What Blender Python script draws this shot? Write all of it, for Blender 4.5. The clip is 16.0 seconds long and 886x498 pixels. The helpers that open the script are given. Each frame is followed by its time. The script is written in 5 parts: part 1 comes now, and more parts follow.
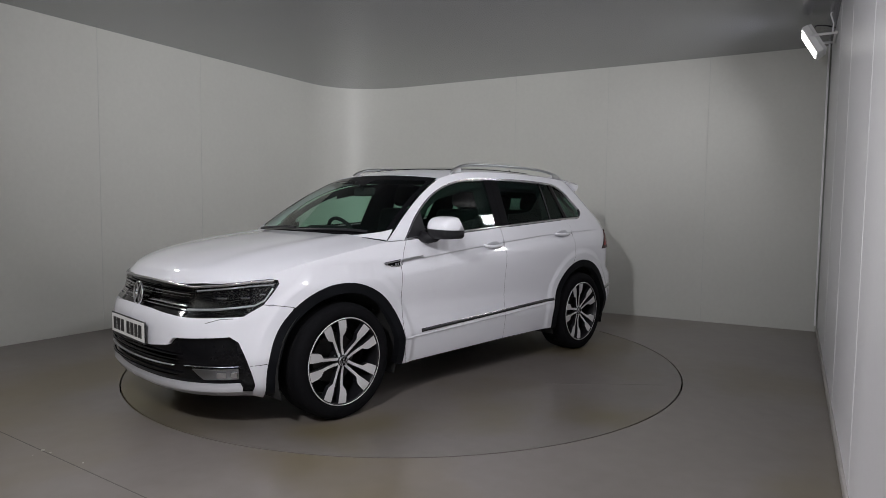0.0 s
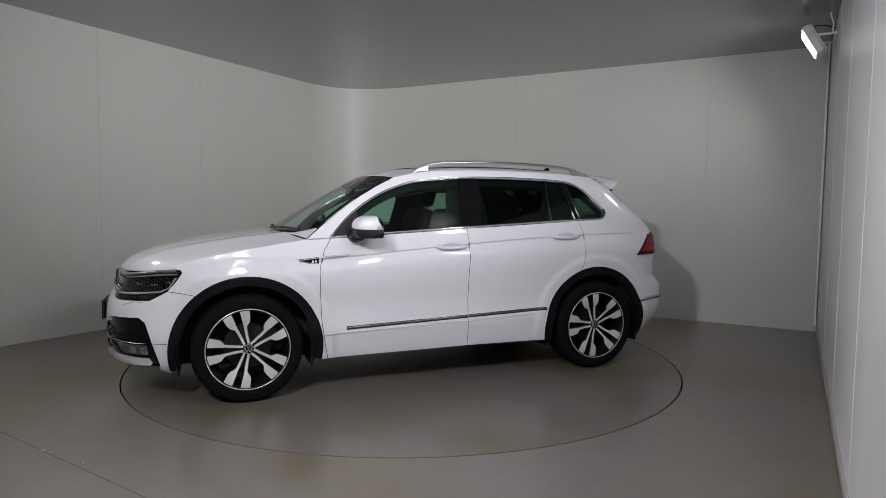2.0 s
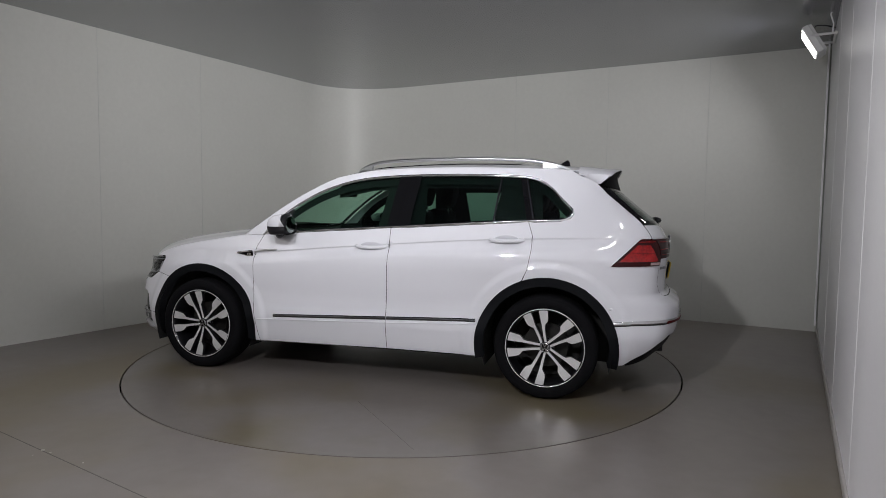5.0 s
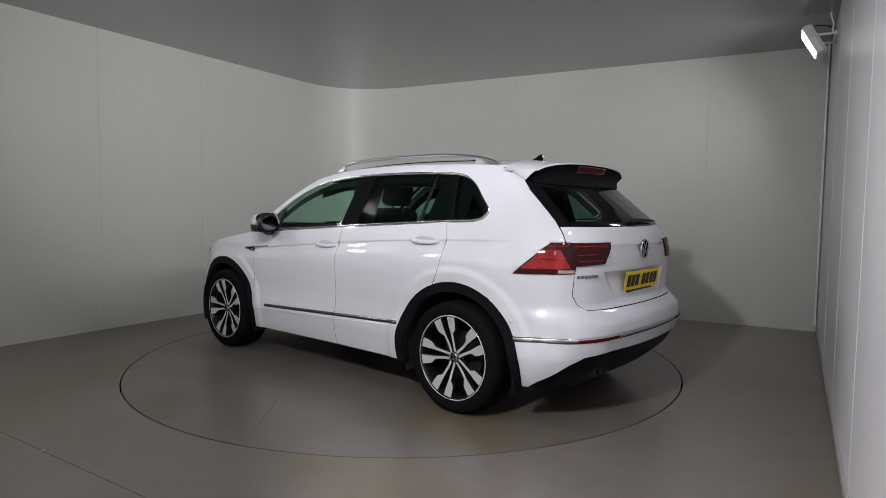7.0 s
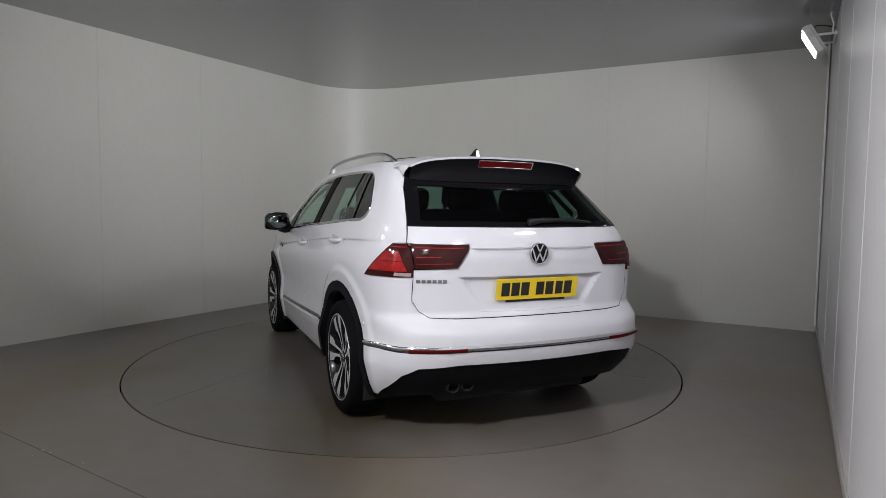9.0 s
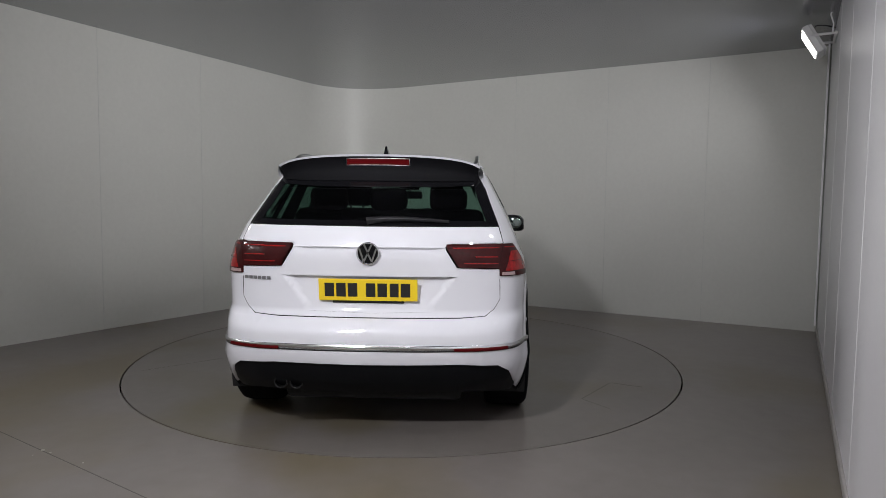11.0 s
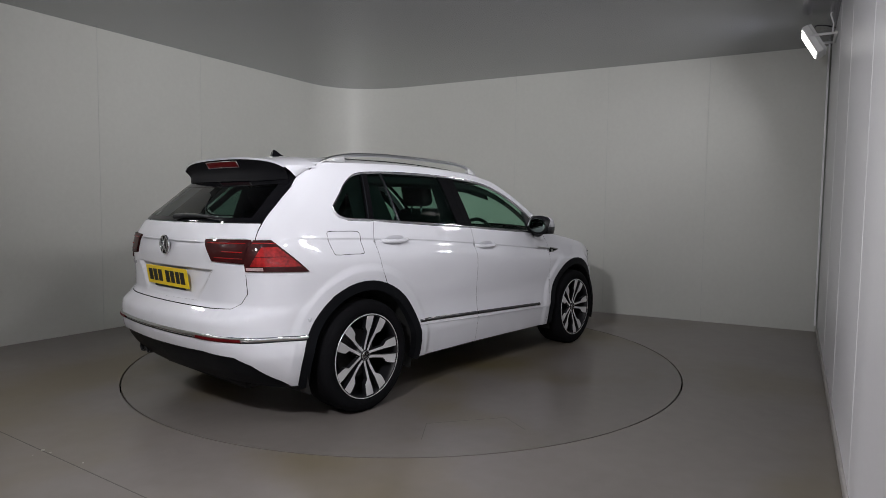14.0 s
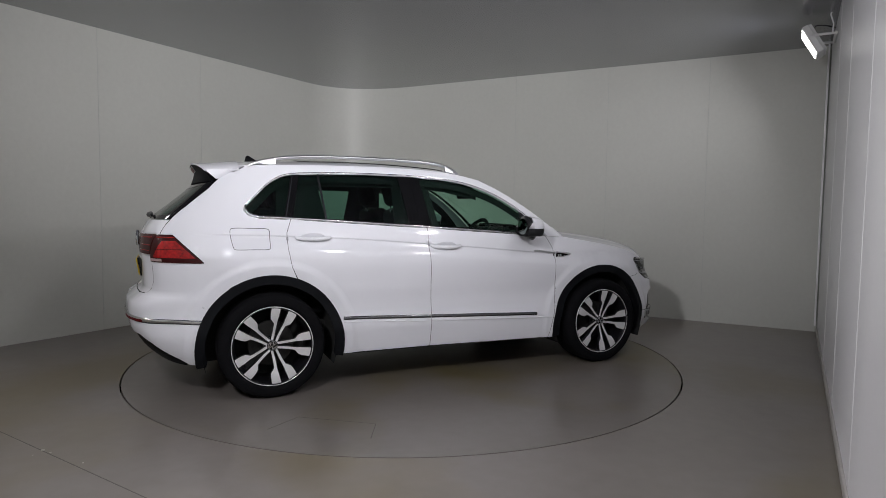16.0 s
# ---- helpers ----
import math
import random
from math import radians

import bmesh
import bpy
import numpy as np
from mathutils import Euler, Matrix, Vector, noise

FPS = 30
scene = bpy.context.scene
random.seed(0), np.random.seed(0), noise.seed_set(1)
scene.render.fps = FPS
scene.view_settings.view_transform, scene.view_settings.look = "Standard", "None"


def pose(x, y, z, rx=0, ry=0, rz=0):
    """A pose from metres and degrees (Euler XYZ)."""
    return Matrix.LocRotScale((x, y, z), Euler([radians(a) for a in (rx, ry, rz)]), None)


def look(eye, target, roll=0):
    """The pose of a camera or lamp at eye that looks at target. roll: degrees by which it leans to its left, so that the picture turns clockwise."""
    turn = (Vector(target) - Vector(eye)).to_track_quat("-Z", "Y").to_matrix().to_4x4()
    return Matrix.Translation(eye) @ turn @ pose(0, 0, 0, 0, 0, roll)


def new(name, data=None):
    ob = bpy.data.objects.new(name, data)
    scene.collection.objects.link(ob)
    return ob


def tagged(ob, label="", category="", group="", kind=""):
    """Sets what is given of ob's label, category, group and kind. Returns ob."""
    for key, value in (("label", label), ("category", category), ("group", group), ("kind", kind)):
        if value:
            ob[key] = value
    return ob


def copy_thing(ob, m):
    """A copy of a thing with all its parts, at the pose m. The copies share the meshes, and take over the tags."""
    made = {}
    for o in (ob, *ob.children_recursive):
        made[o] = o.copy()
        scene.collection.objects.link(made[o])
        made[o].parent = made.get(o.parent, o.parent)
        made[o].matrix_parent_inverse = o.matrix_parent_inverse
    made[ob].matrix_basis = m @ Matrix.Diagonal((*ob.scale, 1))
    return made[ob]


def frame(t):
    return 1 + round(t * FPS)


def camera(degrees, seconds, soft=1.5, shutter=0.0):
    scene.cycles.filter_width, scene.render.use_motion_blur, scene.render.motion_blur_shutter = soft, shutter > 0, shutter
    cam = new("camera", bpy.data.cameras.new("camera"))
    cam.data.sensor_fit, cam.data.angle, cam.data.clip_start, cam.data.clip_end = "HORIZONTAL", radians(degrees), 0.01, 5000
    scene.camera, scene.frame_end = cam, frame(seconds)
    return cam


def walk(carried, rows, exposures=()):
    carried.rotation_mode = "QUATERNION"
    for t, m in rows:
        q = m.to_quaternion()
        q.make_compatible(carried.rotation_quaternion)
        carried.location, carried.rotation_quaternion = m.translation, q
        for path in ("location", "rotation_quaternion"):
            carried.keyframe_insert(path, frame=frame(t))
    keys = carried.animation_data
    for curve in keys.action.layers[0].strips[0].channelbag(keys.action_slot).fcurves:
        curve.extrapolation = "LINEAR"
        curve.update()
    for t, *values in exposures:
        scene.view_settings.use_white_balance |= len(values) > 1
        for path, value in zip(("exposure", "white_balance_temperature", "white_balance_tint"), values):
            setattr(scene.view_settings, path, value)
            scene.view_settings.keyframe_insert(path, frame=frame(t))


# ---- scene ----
from mathutils.geometry import delaunay_2d_cdt

# The camera stands still on its mount beside the near wall
cam = camera(72.166, 16.0, soft=0.85)
EYE = (0.0, -5.2763, 1.2756)
AIM = (EYE[0] + 5 * 0.05518, EYE[1] + 5 * 0.99626, EYE[2] - 5 * 0.06645)
walk(cam, [(0.0, look(EYE, AIM, 0.688)), (16.0, look(EYE, AIM, 0.688))],
     [(0.0, 0.0), (1.5, -0.04), (3.0, -0.08), (4.2, -0.08), (7.0, 0.0), (8.5, 0.0), (11.5, -0.10), (16.0, -0.10)])
scene.view_settings.exposure = 0.0

# ---- light: a closed room, lit by flood lamps under the ceiling ----
world = bpy.data.worlds.new("world")
world.use_nodes = True
world.node_tree.nodes["Background"].inputs["Color"].default_value = (0.5, 0.5, 0.5, 1)
world.node_tree.nodes["Background"].inputs["Strength"].default_value = 0.0
scene.world = world

CEIL = 3.02
# the walls that carry flood lamps: a foot of the wall, its way, its way into the room, and the lamps' places along it with their watts and beam, and how far they lean
WALLS = [
    ((3.218, -0.820), (0.5477, 0.8367), (-0.8367, 0.5477), ((0.98, 8.0, 135),), 0.50),
    # two unseen lamps, added to brighten the long wall opposite
    ((3.218, -0.820), (0.5477, 0.8367), (-0.8367, 0.5477), ((-2.0, 8.0, 135), (-3.3, 8.5, 135)), 0.20),
    ((-3.577, 0.357), (-0.560, -0.829), (0.829, -0.560), ((0.34, 5.0, 135), (2.20, 14.5, 135)), 0.45),
    # unseen lamp, added with a narrow beam to brighten the side wall
    ((-3.577, 0.357), (-0.560, -0.829), (0.829, -0.560), ((3.05, 32.0, 84),), 0.12),
    ((-1.40, -5.005), (-0.853, 0.521), (0.521, 0.853), ((0.0, 46.0, 126),), 0.64),
    # unseen lamp in the near corner, added to brighten the far corner and ceiling
    ((-0.22, -5.60), (-0.997, -0.07), (-0.07, 0.997), ((0.0, 43.0, 69),), -0.12),
]


def flood_pose(foot, way, inward, along, z=2.80, off=0.188, lean=0.52):
    """The pose of a lamp head by its wall: x along the wall, y out of its face, z up its face."""
    p = Vector((foot[0] + way[0] * along + inward[0] * off, foot[1] + way[1] * along + inward[1] * off, z))
    i, u = Vector((*inward, 0)).normalized(), Vector((0, 0, 1))
    up = (i * lean + u * math.sqrt(1 - lean * lean)).normalized()
    out = (i * math.sqrt(1 - lean * lean) - u * lean).normalized()
    x = out.cross(up)
    return Matrix(((x.x, out.x, up.x, p.x), (x.y, out.y, up.y, p.y), (x.z, out.z, up.z, p.z), (0, 0, 0, 1)))


FLOODS = [(flood_pose(f, w, i, a, lean=lean), Vector((*i, 0)), watts, beam) for f, w, i, places, lean in WALLS for a, watts, beam in places]
for m, _, watts, beam in FLOODS:
    data = bpy.data.lights.new("flood_light", "AREA")
    data.shape, data.size, data.size_y, data.spread = "RECTANGLE", 0.24, 0.17, radians(beam)
    data.energy, data.color = watts, (0.972, 0.965, 0.995)
    new("flood_light", data).matrix_world = m @ Matrix.Translation((0, 0.050, 0)) @ Matrix.Rotation(radians(90), 4, "X")


# ---- materials ----
def material(name, colour, rough=0.5, metal=0.0, vary=0.0, scale=4.0, fine=60.0, bump=0.0, coat=0.0, coat_rough=0.03,
             rough_vary=0.0, stain=None, stain_scale=0.7, stain_amount=0.5, stain_shift=0.0, emission=0.0, spec=0.5, flake=0.0):
    """A surface with colour that varies at two scales, with bump, clear coat and stains where asked."""
    mat = bpy.data.materials.new(name)
    mat.use_nodes = True
    nt = mat.node_tree
    n, l = nt.nodes, nt.links
    b = n["Principled BSDF"]
    b.inputs["Roughness"].default_value = rough
    b.inputs["Metallic"].default_value = metal
    b.inputs["Coat Weight"].default_value = coat
    b.inputs["Coat Roughness"].default_value = coat_rough
    b.inputs["Specular IOR Level"].default_value = spec
    b.inputs["Base Color"].default_value = (*colour, 1)
    tc = n.new("ShaderNodeTexCoord")
    if vary or stain:
        big = n.new("ShaderNodeTexNoise")
        big.inputs["Scale"].default_value, big.inputs["Detail"].default_value = scale, 5
        small = n.new("ShaderNodeTexNoise")
        small.inputs["Scale"].default_value, small.inputs["Detail"].default_value = fine, 3
        l.new(tc.outputs["Object"], big.inputs["Vector"])
        l.new(tc.outputs["Object"], small.inputs["Vector"])
        mix = n.new("ShaderNodeMath")
        mix.operation = "ADD"
        l.new(big.outputs["Fac"], mix.inputs[0])
        l.new(small.outputs["Fac"], mix.inputs[1])
        ramp = n.new("ShaderNodeMapRange")
        ramp.inputs["From Min"].default_value, ramp.inputs["From Max"].default_value = 0.65, 1.35
        ramp.inputs["To Min"].default_value, ramp.inputs["To Max"].default_value = 1 - vary, 1 + vary
        l.new(mix.outputs[0], ramp.inputs["Value"])
        col = n.new("ShaderNodeVectorMath")
        col.operation = "SCALE"
        col.inputs[0].default_value = colour
        l.new(ramp.outputs[0], col.inputs["Scale"])
        out = col.outputs[0]
        if stain:
            st = n.new("ShaderNodeTexNoise")
            st.inputs["Scale"].default_value, st.inputs["Detail"].default_value = stain_scale, 4
            move = n.new("ShaderNodeVectorMath")
            move.inputs[1].default_value = (stain_shift, 0.0, 0.0)
            l.new(tc.outputs["Object"], move.inputs[0])
            l.new(move.outputs[0], st.inputs["Vector"])
            sr = n.new("ShaderNodeMapRange")
            sr.inputs["From Min"].default_value, sr.inputs["From Max"].default_value = 0.49, 0.66
            sr.inputs["To Min"].default_value, sr.inputs["To Max"].default_value = 0.0, stain_amount
            l.new(st.outputs["Fac"], sr.inputs["Value"])
            mx = n.new("ShaderNodeMix")
            mx.data_type = "RGBA"
            mx.inputs[7].default_value = (*stain, 1)
            l.new(sr.outputs[0], mx.inputs[0])
            l.new(out, mx.inputs[6])
            out = mx.outputs[2]
        l.new(out, b.inputs["Base Color"])
        if rough_vary:
            rr = n.new("ShaderNodeMapRange")
            rr.inputs["From Min"].default_value, rr.inputs["From Max"].default_value = 0.65, 1.35
            rr.inputs["To Min"].default_value, rr.inputs["To Max"].default_value = rough - rough_vary, rough + rough_vary
            l.new(mix.outputs[0], rr.inputs["Value"])
            l.new(rr.outputs[0], b.inputs["Roughness"])
    if bump:
        bn = n.new("ShaderNodeTexNoise")
        bn.inputs["Scale"].default_value, bn.inputs["Detail"].default_value = fine, 4
        l.new(tc.outputs["Object"], bn.inputs["Vector"])
        bp = n.new("ShaderNodeBump")
        bp.inputs["Strength"].default_value, bp.inputs["Distance"].default_value = bump, 0.004
        l.new(bn.outputs["Fac"], bp.inputs["Height"])
        l.new(bp.outputs[0], b.inputs["Normal"])
    if emission:
        b.inputs["Emission Color"].default_value = (*colour, 1)
        b.inputs["Emission Strength"].default_value = emission
    return mat


def glass(name, tint, rough=0.0):
    """Thin tinted glass: a clear tinted sheet with a glossy face."""
    mat = bpy.data.materials.new(name)
    mat.use_nodes = True
    n, l = mat.node_tree.nodes, mat.node_tree.links
    n.remove(n["Principled BSDF"])
    tr = n.new("ShaderNodeBsdfTransparent")
    tr.inputs["Color"].default_value = (*tint, 1)
    gl = n.new("ShaderNodeBsdfGlossy")
    gl.inputs["Roughness"].default_value = rough
    lw = n.new("ShaderNodeLayerWeight")
    lw.inputs["Blend"].default_value = 0.5
    pw = n.new("ShaderNodeMath")
    pw.operation, pw.inputs[1].default_value = "POWER", 5.0
    fr = n.new("ShaderNodeMath")
    fr.operation, fr.inputs[1].default_value, fr.inputs[2].default_value = "MULTIPLY_ADD", 0.92, 0.04
    l.new(lw.outputs["Facing"], pw.inputs[0])
    l.new(pw.outputs[0], fr.inputs[0])
    mx = n.new("ShaderNodeMixShader")
    l.new(fr.outputs[0], mx.inputs[0])
    l.new(tr.outputs[0], mx.inputs[1])
    l.new(gl.outputs[0], mx.inputs[2])
    l.new(mx.outputs[0], n["Material Output"].inputs["Surface"])
    return mat


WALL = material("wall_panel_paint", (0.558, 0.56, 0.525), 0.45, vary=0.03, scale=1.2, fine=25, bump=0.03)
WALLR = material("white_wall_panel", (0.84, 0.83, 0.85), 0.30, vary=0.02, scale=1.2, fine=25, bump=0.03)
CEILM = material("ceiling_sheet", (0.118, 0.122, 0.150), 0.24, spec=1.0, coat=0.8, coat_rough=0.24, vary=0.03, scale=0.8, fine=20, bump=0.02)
FLOOR = material("grey_floor_paint", (0.182, 0.163, 0.152), 0.31, spec=0.5, vary=0.10, scale=1.4, fine=9,
                 stain=(0.135, 0.104, 0.040), stain_scale=0.55, stain_amount=0.6, stain_shift=4.9)
DISC = material("turntable_floor_paint", (0.155, 0.139, 0.129), 0.30, spec=0.45, vary=0.09, scale=1.7, fine=11,
                stain=(0.104, 0.082, 0.030), stain_scale=0.7, stain_amount=0.8)
GAP = material("dark_gap", (0.005, 0.005, 0.005), 0.9, spec=0.1)
SEAM = material("seam_line", (0.50, 0.51, 0.485), 0.5)
LIGHTSEAM = material("light_seam", (0.86, 0.86, 0.87), 0.4)
SKIRT = material("skirting_paint", (0.42, 0.40, 0.38), 0.5, vary=0.12, scale=9, fine=70)
LAMPWHITE = material("lamp_housing_white", (0.84, 0.84, 0.85), 0.35, vary=0.03, fine=90)
LAMPGLOW = material("lamp_glow", (1.0, 0.985, 0.96), 0.4, emission=9.0)
BLACKP = material("black_plastic", (0.013, 0.013, 0.015), 0.42, spec=0.25, vary=0.15, scale=12, fine=150, bump=0.08)


# ---- mesh helpers ----
def mesh_of(bm, name, mat, smooth=False):
    me = bpy.data.meshes.new(name)
    bm.normal_update()
    bm.to_mesh(me)
    bm.free()
    for p in me.polygons:
        p.use_smooth = smooth
    for m in (mat if isinstance(mat, (list, tuple)) else [mat]):
        me.materials.append(m)
    return me


def part(name, bm, mat, parent=None, label="", smooth=False, kind=""):
    """One bmesh as one mesh object, under its thing or part."""
    ob = new(name, mesh_of(bm, name, mat, smooth))
    if parent:
        ob.parent = parent
    return tagged(ob, label, kind=kind)


def box(bm, lo, hi, bevel=0.0, m=None, seg=2):
    size = [b - a for a, b in zip(lo, hi)]
    mid = [(a + b) / 2 for a, b in zip(lo, hi)]
    t = Matrix.Translation(mid) @ Matrix.Diagonal((*size, 1))
    r = bmesh.ops.create_cube(bm, size=1.0, matrix=(m @ t) if m else t)
    if bevel:
        es = list({e for v in r["verts"] for e in v.link_edges})
        bmesh.ops.bevel(bm, geom=es, offset=bevel, segments=seg, profile=0.5, affect="EDGES")
    return bm


def tube(bm, points, radius, sides=10, squash=1.0):
    """A closed round bar along points."""
    pts = [Vector(p) for p in points]
    rings = []
    for i, p in enumerate(pts):
        d = (pts[min(i + 1, len(pts) - 1)] - pts[max(i - 1, 0)]).normalized()
        a = d.orthogonal().normalized() if abs(d.z) > 0.95 else Vector((0, 0, 1)).cross(d).normalized()
        b = d.cross(a)
        r = radius[i] if isinstance(radius, (list, tuple)) else radius
        rings.append([bm.verts.new(p + r * (math.cos(k / sides * math.tau) * a + squash * math.sin(k / sides * math.tau) * b)) for k in range(sides)])
    for r0, r1 in zip(rings, rings[1:]):
        for k in range(sides):
            bm.faces.new((r0[k], r0[(k + 1) % sides], r1[(k + 1) % sides], r1[k]))
    bm.faces.new(rings[0][::-1])
    bm.faces.new(rings[-1])
    return bm


def lathe(bm, profile, sides=48, closed=True, m=None):
    """Turn a profile of (radius, height) about the y axis; heights run along y."""
    rings = []
    for k in range(sides):
        a = k / sides * math.tau
        rings.append([bm.verts.new((m or Matrix()) @ Vector((r * math.cos(a), h, r * math.sin(a)))) for r, h in profile])
    cnt = len(profile)
    for k in range(sides):
        r0, r1 = rings[k], rings[(k + 1) % sides]
        for i in range(cnt if closed else cnt - 1):
            j = (i + 1) % cnt
            try:
                bm.faces.new((r0[i], r1[i], r1[j], r0[j]))
            except ValueError:
                pass
    return bm


# ---- the room: a square hall with one rounded corner ----
LD = Vector((0.560, 0.829, 0)).normalized()     # along the long wall
LB = Vector((-3.577, 0.357, 0))
BD = Vector((0.853, -0.521, 0)).normalized()    # along the back wall
BB = Vector((1.291, 2.846, 0))
RD = Vector((0.5477, 0.8367, 0)).normalized()   # along the near side wall
RB = Vector((3.218, -0.820, 0))
C_RB = Vector((4.383, 0.960, 0))
C_RF = Vector((-0.057, -5.820, 0))
C_LF = Vector((-5.500, -2.495, 0))
CORNER = Vector((-0.965, 4.224, 0))
c0, c1 = CORNER - 0.90 * LD, CORNER + 1.20 * BD
curve = []
for i in range(17):
    s = i / 16
    curve.append((1 - s) ** 2 * c0 + 2 * s * (1 - s) * CORNER + s ** 2 * c1)


def wall(name, points, mat, thick=0.12, label=""):
    """An upright wall along plan points; its inner face is on the right hand of the way."""
    bm = bmesh.new()
    cols = []
    for i, p in enumerate(points):
        d = (points[min(i + 1, len(points) - 1)] - points[max(i - 1, 0)]).normalized()
        out = Vector((-d.y, d.x, 0)) * thick
        cols.append([bm.verts.new(q) for q in (p, p + Vector((0, 0, CEIL + 0.3)), p + out + Vector((0, 0, CEIL + 0.3)), p + out)])
    for a, b in zip(cols, cols[1:]):
        for k in range(4):
            bm.faces.new((a[k], b[k], b[(k + 1) % 4], a[(k + 1) % 4]))
    bm.faces.new(cols[0])
    bm.faces.new(cols[-1][::-1])
    bmesh.ops.recalc_face_normals(bm, faces=bm.faces)
    ob = new(name, mesh_of(bm, name, mat, False))
    return tagged(ob, label, "wall", kind="structure")


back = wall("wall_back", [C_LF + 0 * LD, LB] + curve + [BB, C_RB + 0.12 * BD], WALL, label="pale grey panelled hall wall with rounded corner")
for p in back.data.polygons:
    p.use_smooth = True
back.data.set_sharp_from_angle(angle=radians(35))
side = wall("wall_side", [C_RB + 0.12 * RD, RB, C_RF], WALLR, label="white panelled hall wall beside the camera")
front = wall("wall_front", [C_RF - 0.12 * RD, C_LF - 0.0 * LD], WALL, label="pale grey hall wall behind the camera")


def strip(bm, p, d, width, z0, z1, proud=0.003):
    """A thin upright strip on a wall at plan point p, the wall running along d."""
    inn = Vector((d.y, -d.x, 0))
    m = Matrix((( d.x, inn.x, 0, p.x), (d.y, inn.y, 0, p.y), (0, 0, 1, 0), (0, 0, 0, 1)))
    box(bm, (-width / 2, -0.004, z0), (width / 2, proud, z1), m=m)


def seam(name, p, d, width, z0, z1, mat, parent, proud=0.003):
    bm = bmesh.new()
    strip(bm, p, d, width, z0, z1, proud)
    return part(name, bm, mat, parent)


for t in (-0.36, 0.835, 2.033):
    seam("panel_joint", LB + t * LD, LD, 0.004, 0.0, CEIL, SEAM, back)
for x in (1.388, 2.419, 3.391):
    seam("panel_joint", BB + (x - BB.x) / BD.x * BD, BD, 0.004, 0.0, CEIL, SEAM, back)
# the strip at 0.40 draws a lamp's pale streak along a panel edge
for t in (-0.98, -2.36, -3.74, 0.40):
    seam("panel_joint", RB + t * RD, -RD, 0.006, 0.0, CEIL, LIGHTSEAM, side, 0.0015)
seam("corner_trim", C_RB - 0.03 * RD - 0.02 * BD, -RD, 0.07, 0.07, CEIL, LIGHTSEAM, side, 0.012)

# skirting along the side wall
bm = bmesh.new()
inn = Vector((-RD.y, RD.x, 0))
m = Matrix(((-RD.x, inn.x, 0, C_RB.x), (-RD.y, inn.y, 0, C_RB.y), (0, 0, 1, 0), (0, 0, 0, 1)))
box(bm, (0.04, -0.004, 0.001), (8.0, 0.014, 0.055), 0.004, m)
tagged(part("baseboard", bm, SKIRT), "low scuffed grey skirting along the white wall", "skirting", kind="structure")

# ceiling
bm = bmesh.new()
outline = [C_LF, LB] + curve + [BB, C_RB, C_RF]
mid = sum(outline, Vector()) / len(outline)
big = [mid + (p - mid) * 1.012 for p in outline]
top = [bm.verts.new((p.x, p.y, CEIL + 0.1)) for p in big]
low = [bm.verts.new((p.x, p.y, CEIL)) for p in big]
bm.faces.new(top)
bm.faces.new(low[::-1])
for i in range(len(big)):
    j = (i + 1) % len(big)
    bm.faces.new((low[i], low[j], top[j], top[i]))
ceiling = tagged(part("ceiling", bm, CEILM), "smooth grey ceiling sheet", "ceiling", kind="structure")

# floor with a round opening for the turntable
TR = 2.244
bm = bmesh.new()
N = 160
inner = [bm.verts.new((TR * math.cos(i / N * math.tau), TR * math.sin(i / N * math.tau), 0)) for i in range(N)]
lower = [bm.verts.new((v.co.x, v.co.y, -0.05)) for v in inner]
outer = [bm.verts.new((9 * math.cos(i / N * math.tau), 9 * math.sin(i / N * math.tau), 0)) for i in range(N)]
for i in range(N):
    j = (i + 1) % N
    bm.faces.new((inner[i], outer[i], outer[j], inner[j]))
    bm.faces.new((inner[i], inner[j], lower[j], lower[i]))
floor = tagged(part("floor", bm, FLOOR), "painted grey-brown concrete hall floor with yellowish stains", "floor", kind="structure")
bm = bmesh.new()
bmesh.ops.create_circle(bm, cap_ends=True, radius=TR + 0.1, segments=96, matrix=Matrix.Translation((0, 0, -0.049)))
tagged(part("turntable_pit", bm, GAP), "dark pit under the turntable edge", "pit", kind="structure")


# a saw-cut joint in the floor and specks of debris by it
def floor_cut(name, a, b, width, mat, parent, z=0.0006):
    bm = bmesh.new()
    a, b = Vector((*a, z)), Vector((*b, z))
    d = (b - a).normalized()
    o = Vector((-d.y, d.x, 0)) * width / 2
    lo = Vector((0, 0, 0.003))
    vs = [bm.verts.new(q) for q in (a - o, b - o, b + o, a + o)]
    ws = [bm.verts.new(v.co - lo) for v in vs]
    bm.faces.new(vs)
    for i in range(4):
        j = (i + 1) % 4
        bm.faces.new((vs[j], vs[i], ws[i], ws[j]))
    return part(name, bm, mat, parent)


CUT = material("floor_joint", (0.115, 0.105, 0.098), 0.7)
floor_cut("floor_joint", (-3.9, -0.66), (0.6, -3.88), 0.006, CUT, floor)

# turntable
turntable = new("turntable")
tagged(turntable, "round grey painted turntable set flush in the floor", "turntable")
bm = bmesh.new()
RT = TR - 0.011
rim = [bm.verts.new((RT * math.cos(i / N * math.tau), RT * math.sin(i / N * math.tau), 0.0)) for i in range(N)]
rim2 = [bm.verts.new((v.co.x, v.co.y, -0.045)) for v in rim]
bm.faces.new(rim)
for i in range(N):
    j = (i + 1) % N
    bm.faces.new((rim[j], rim[i], rim2[i], rim2[j]))
part("deck", bm, DISC, turntable)
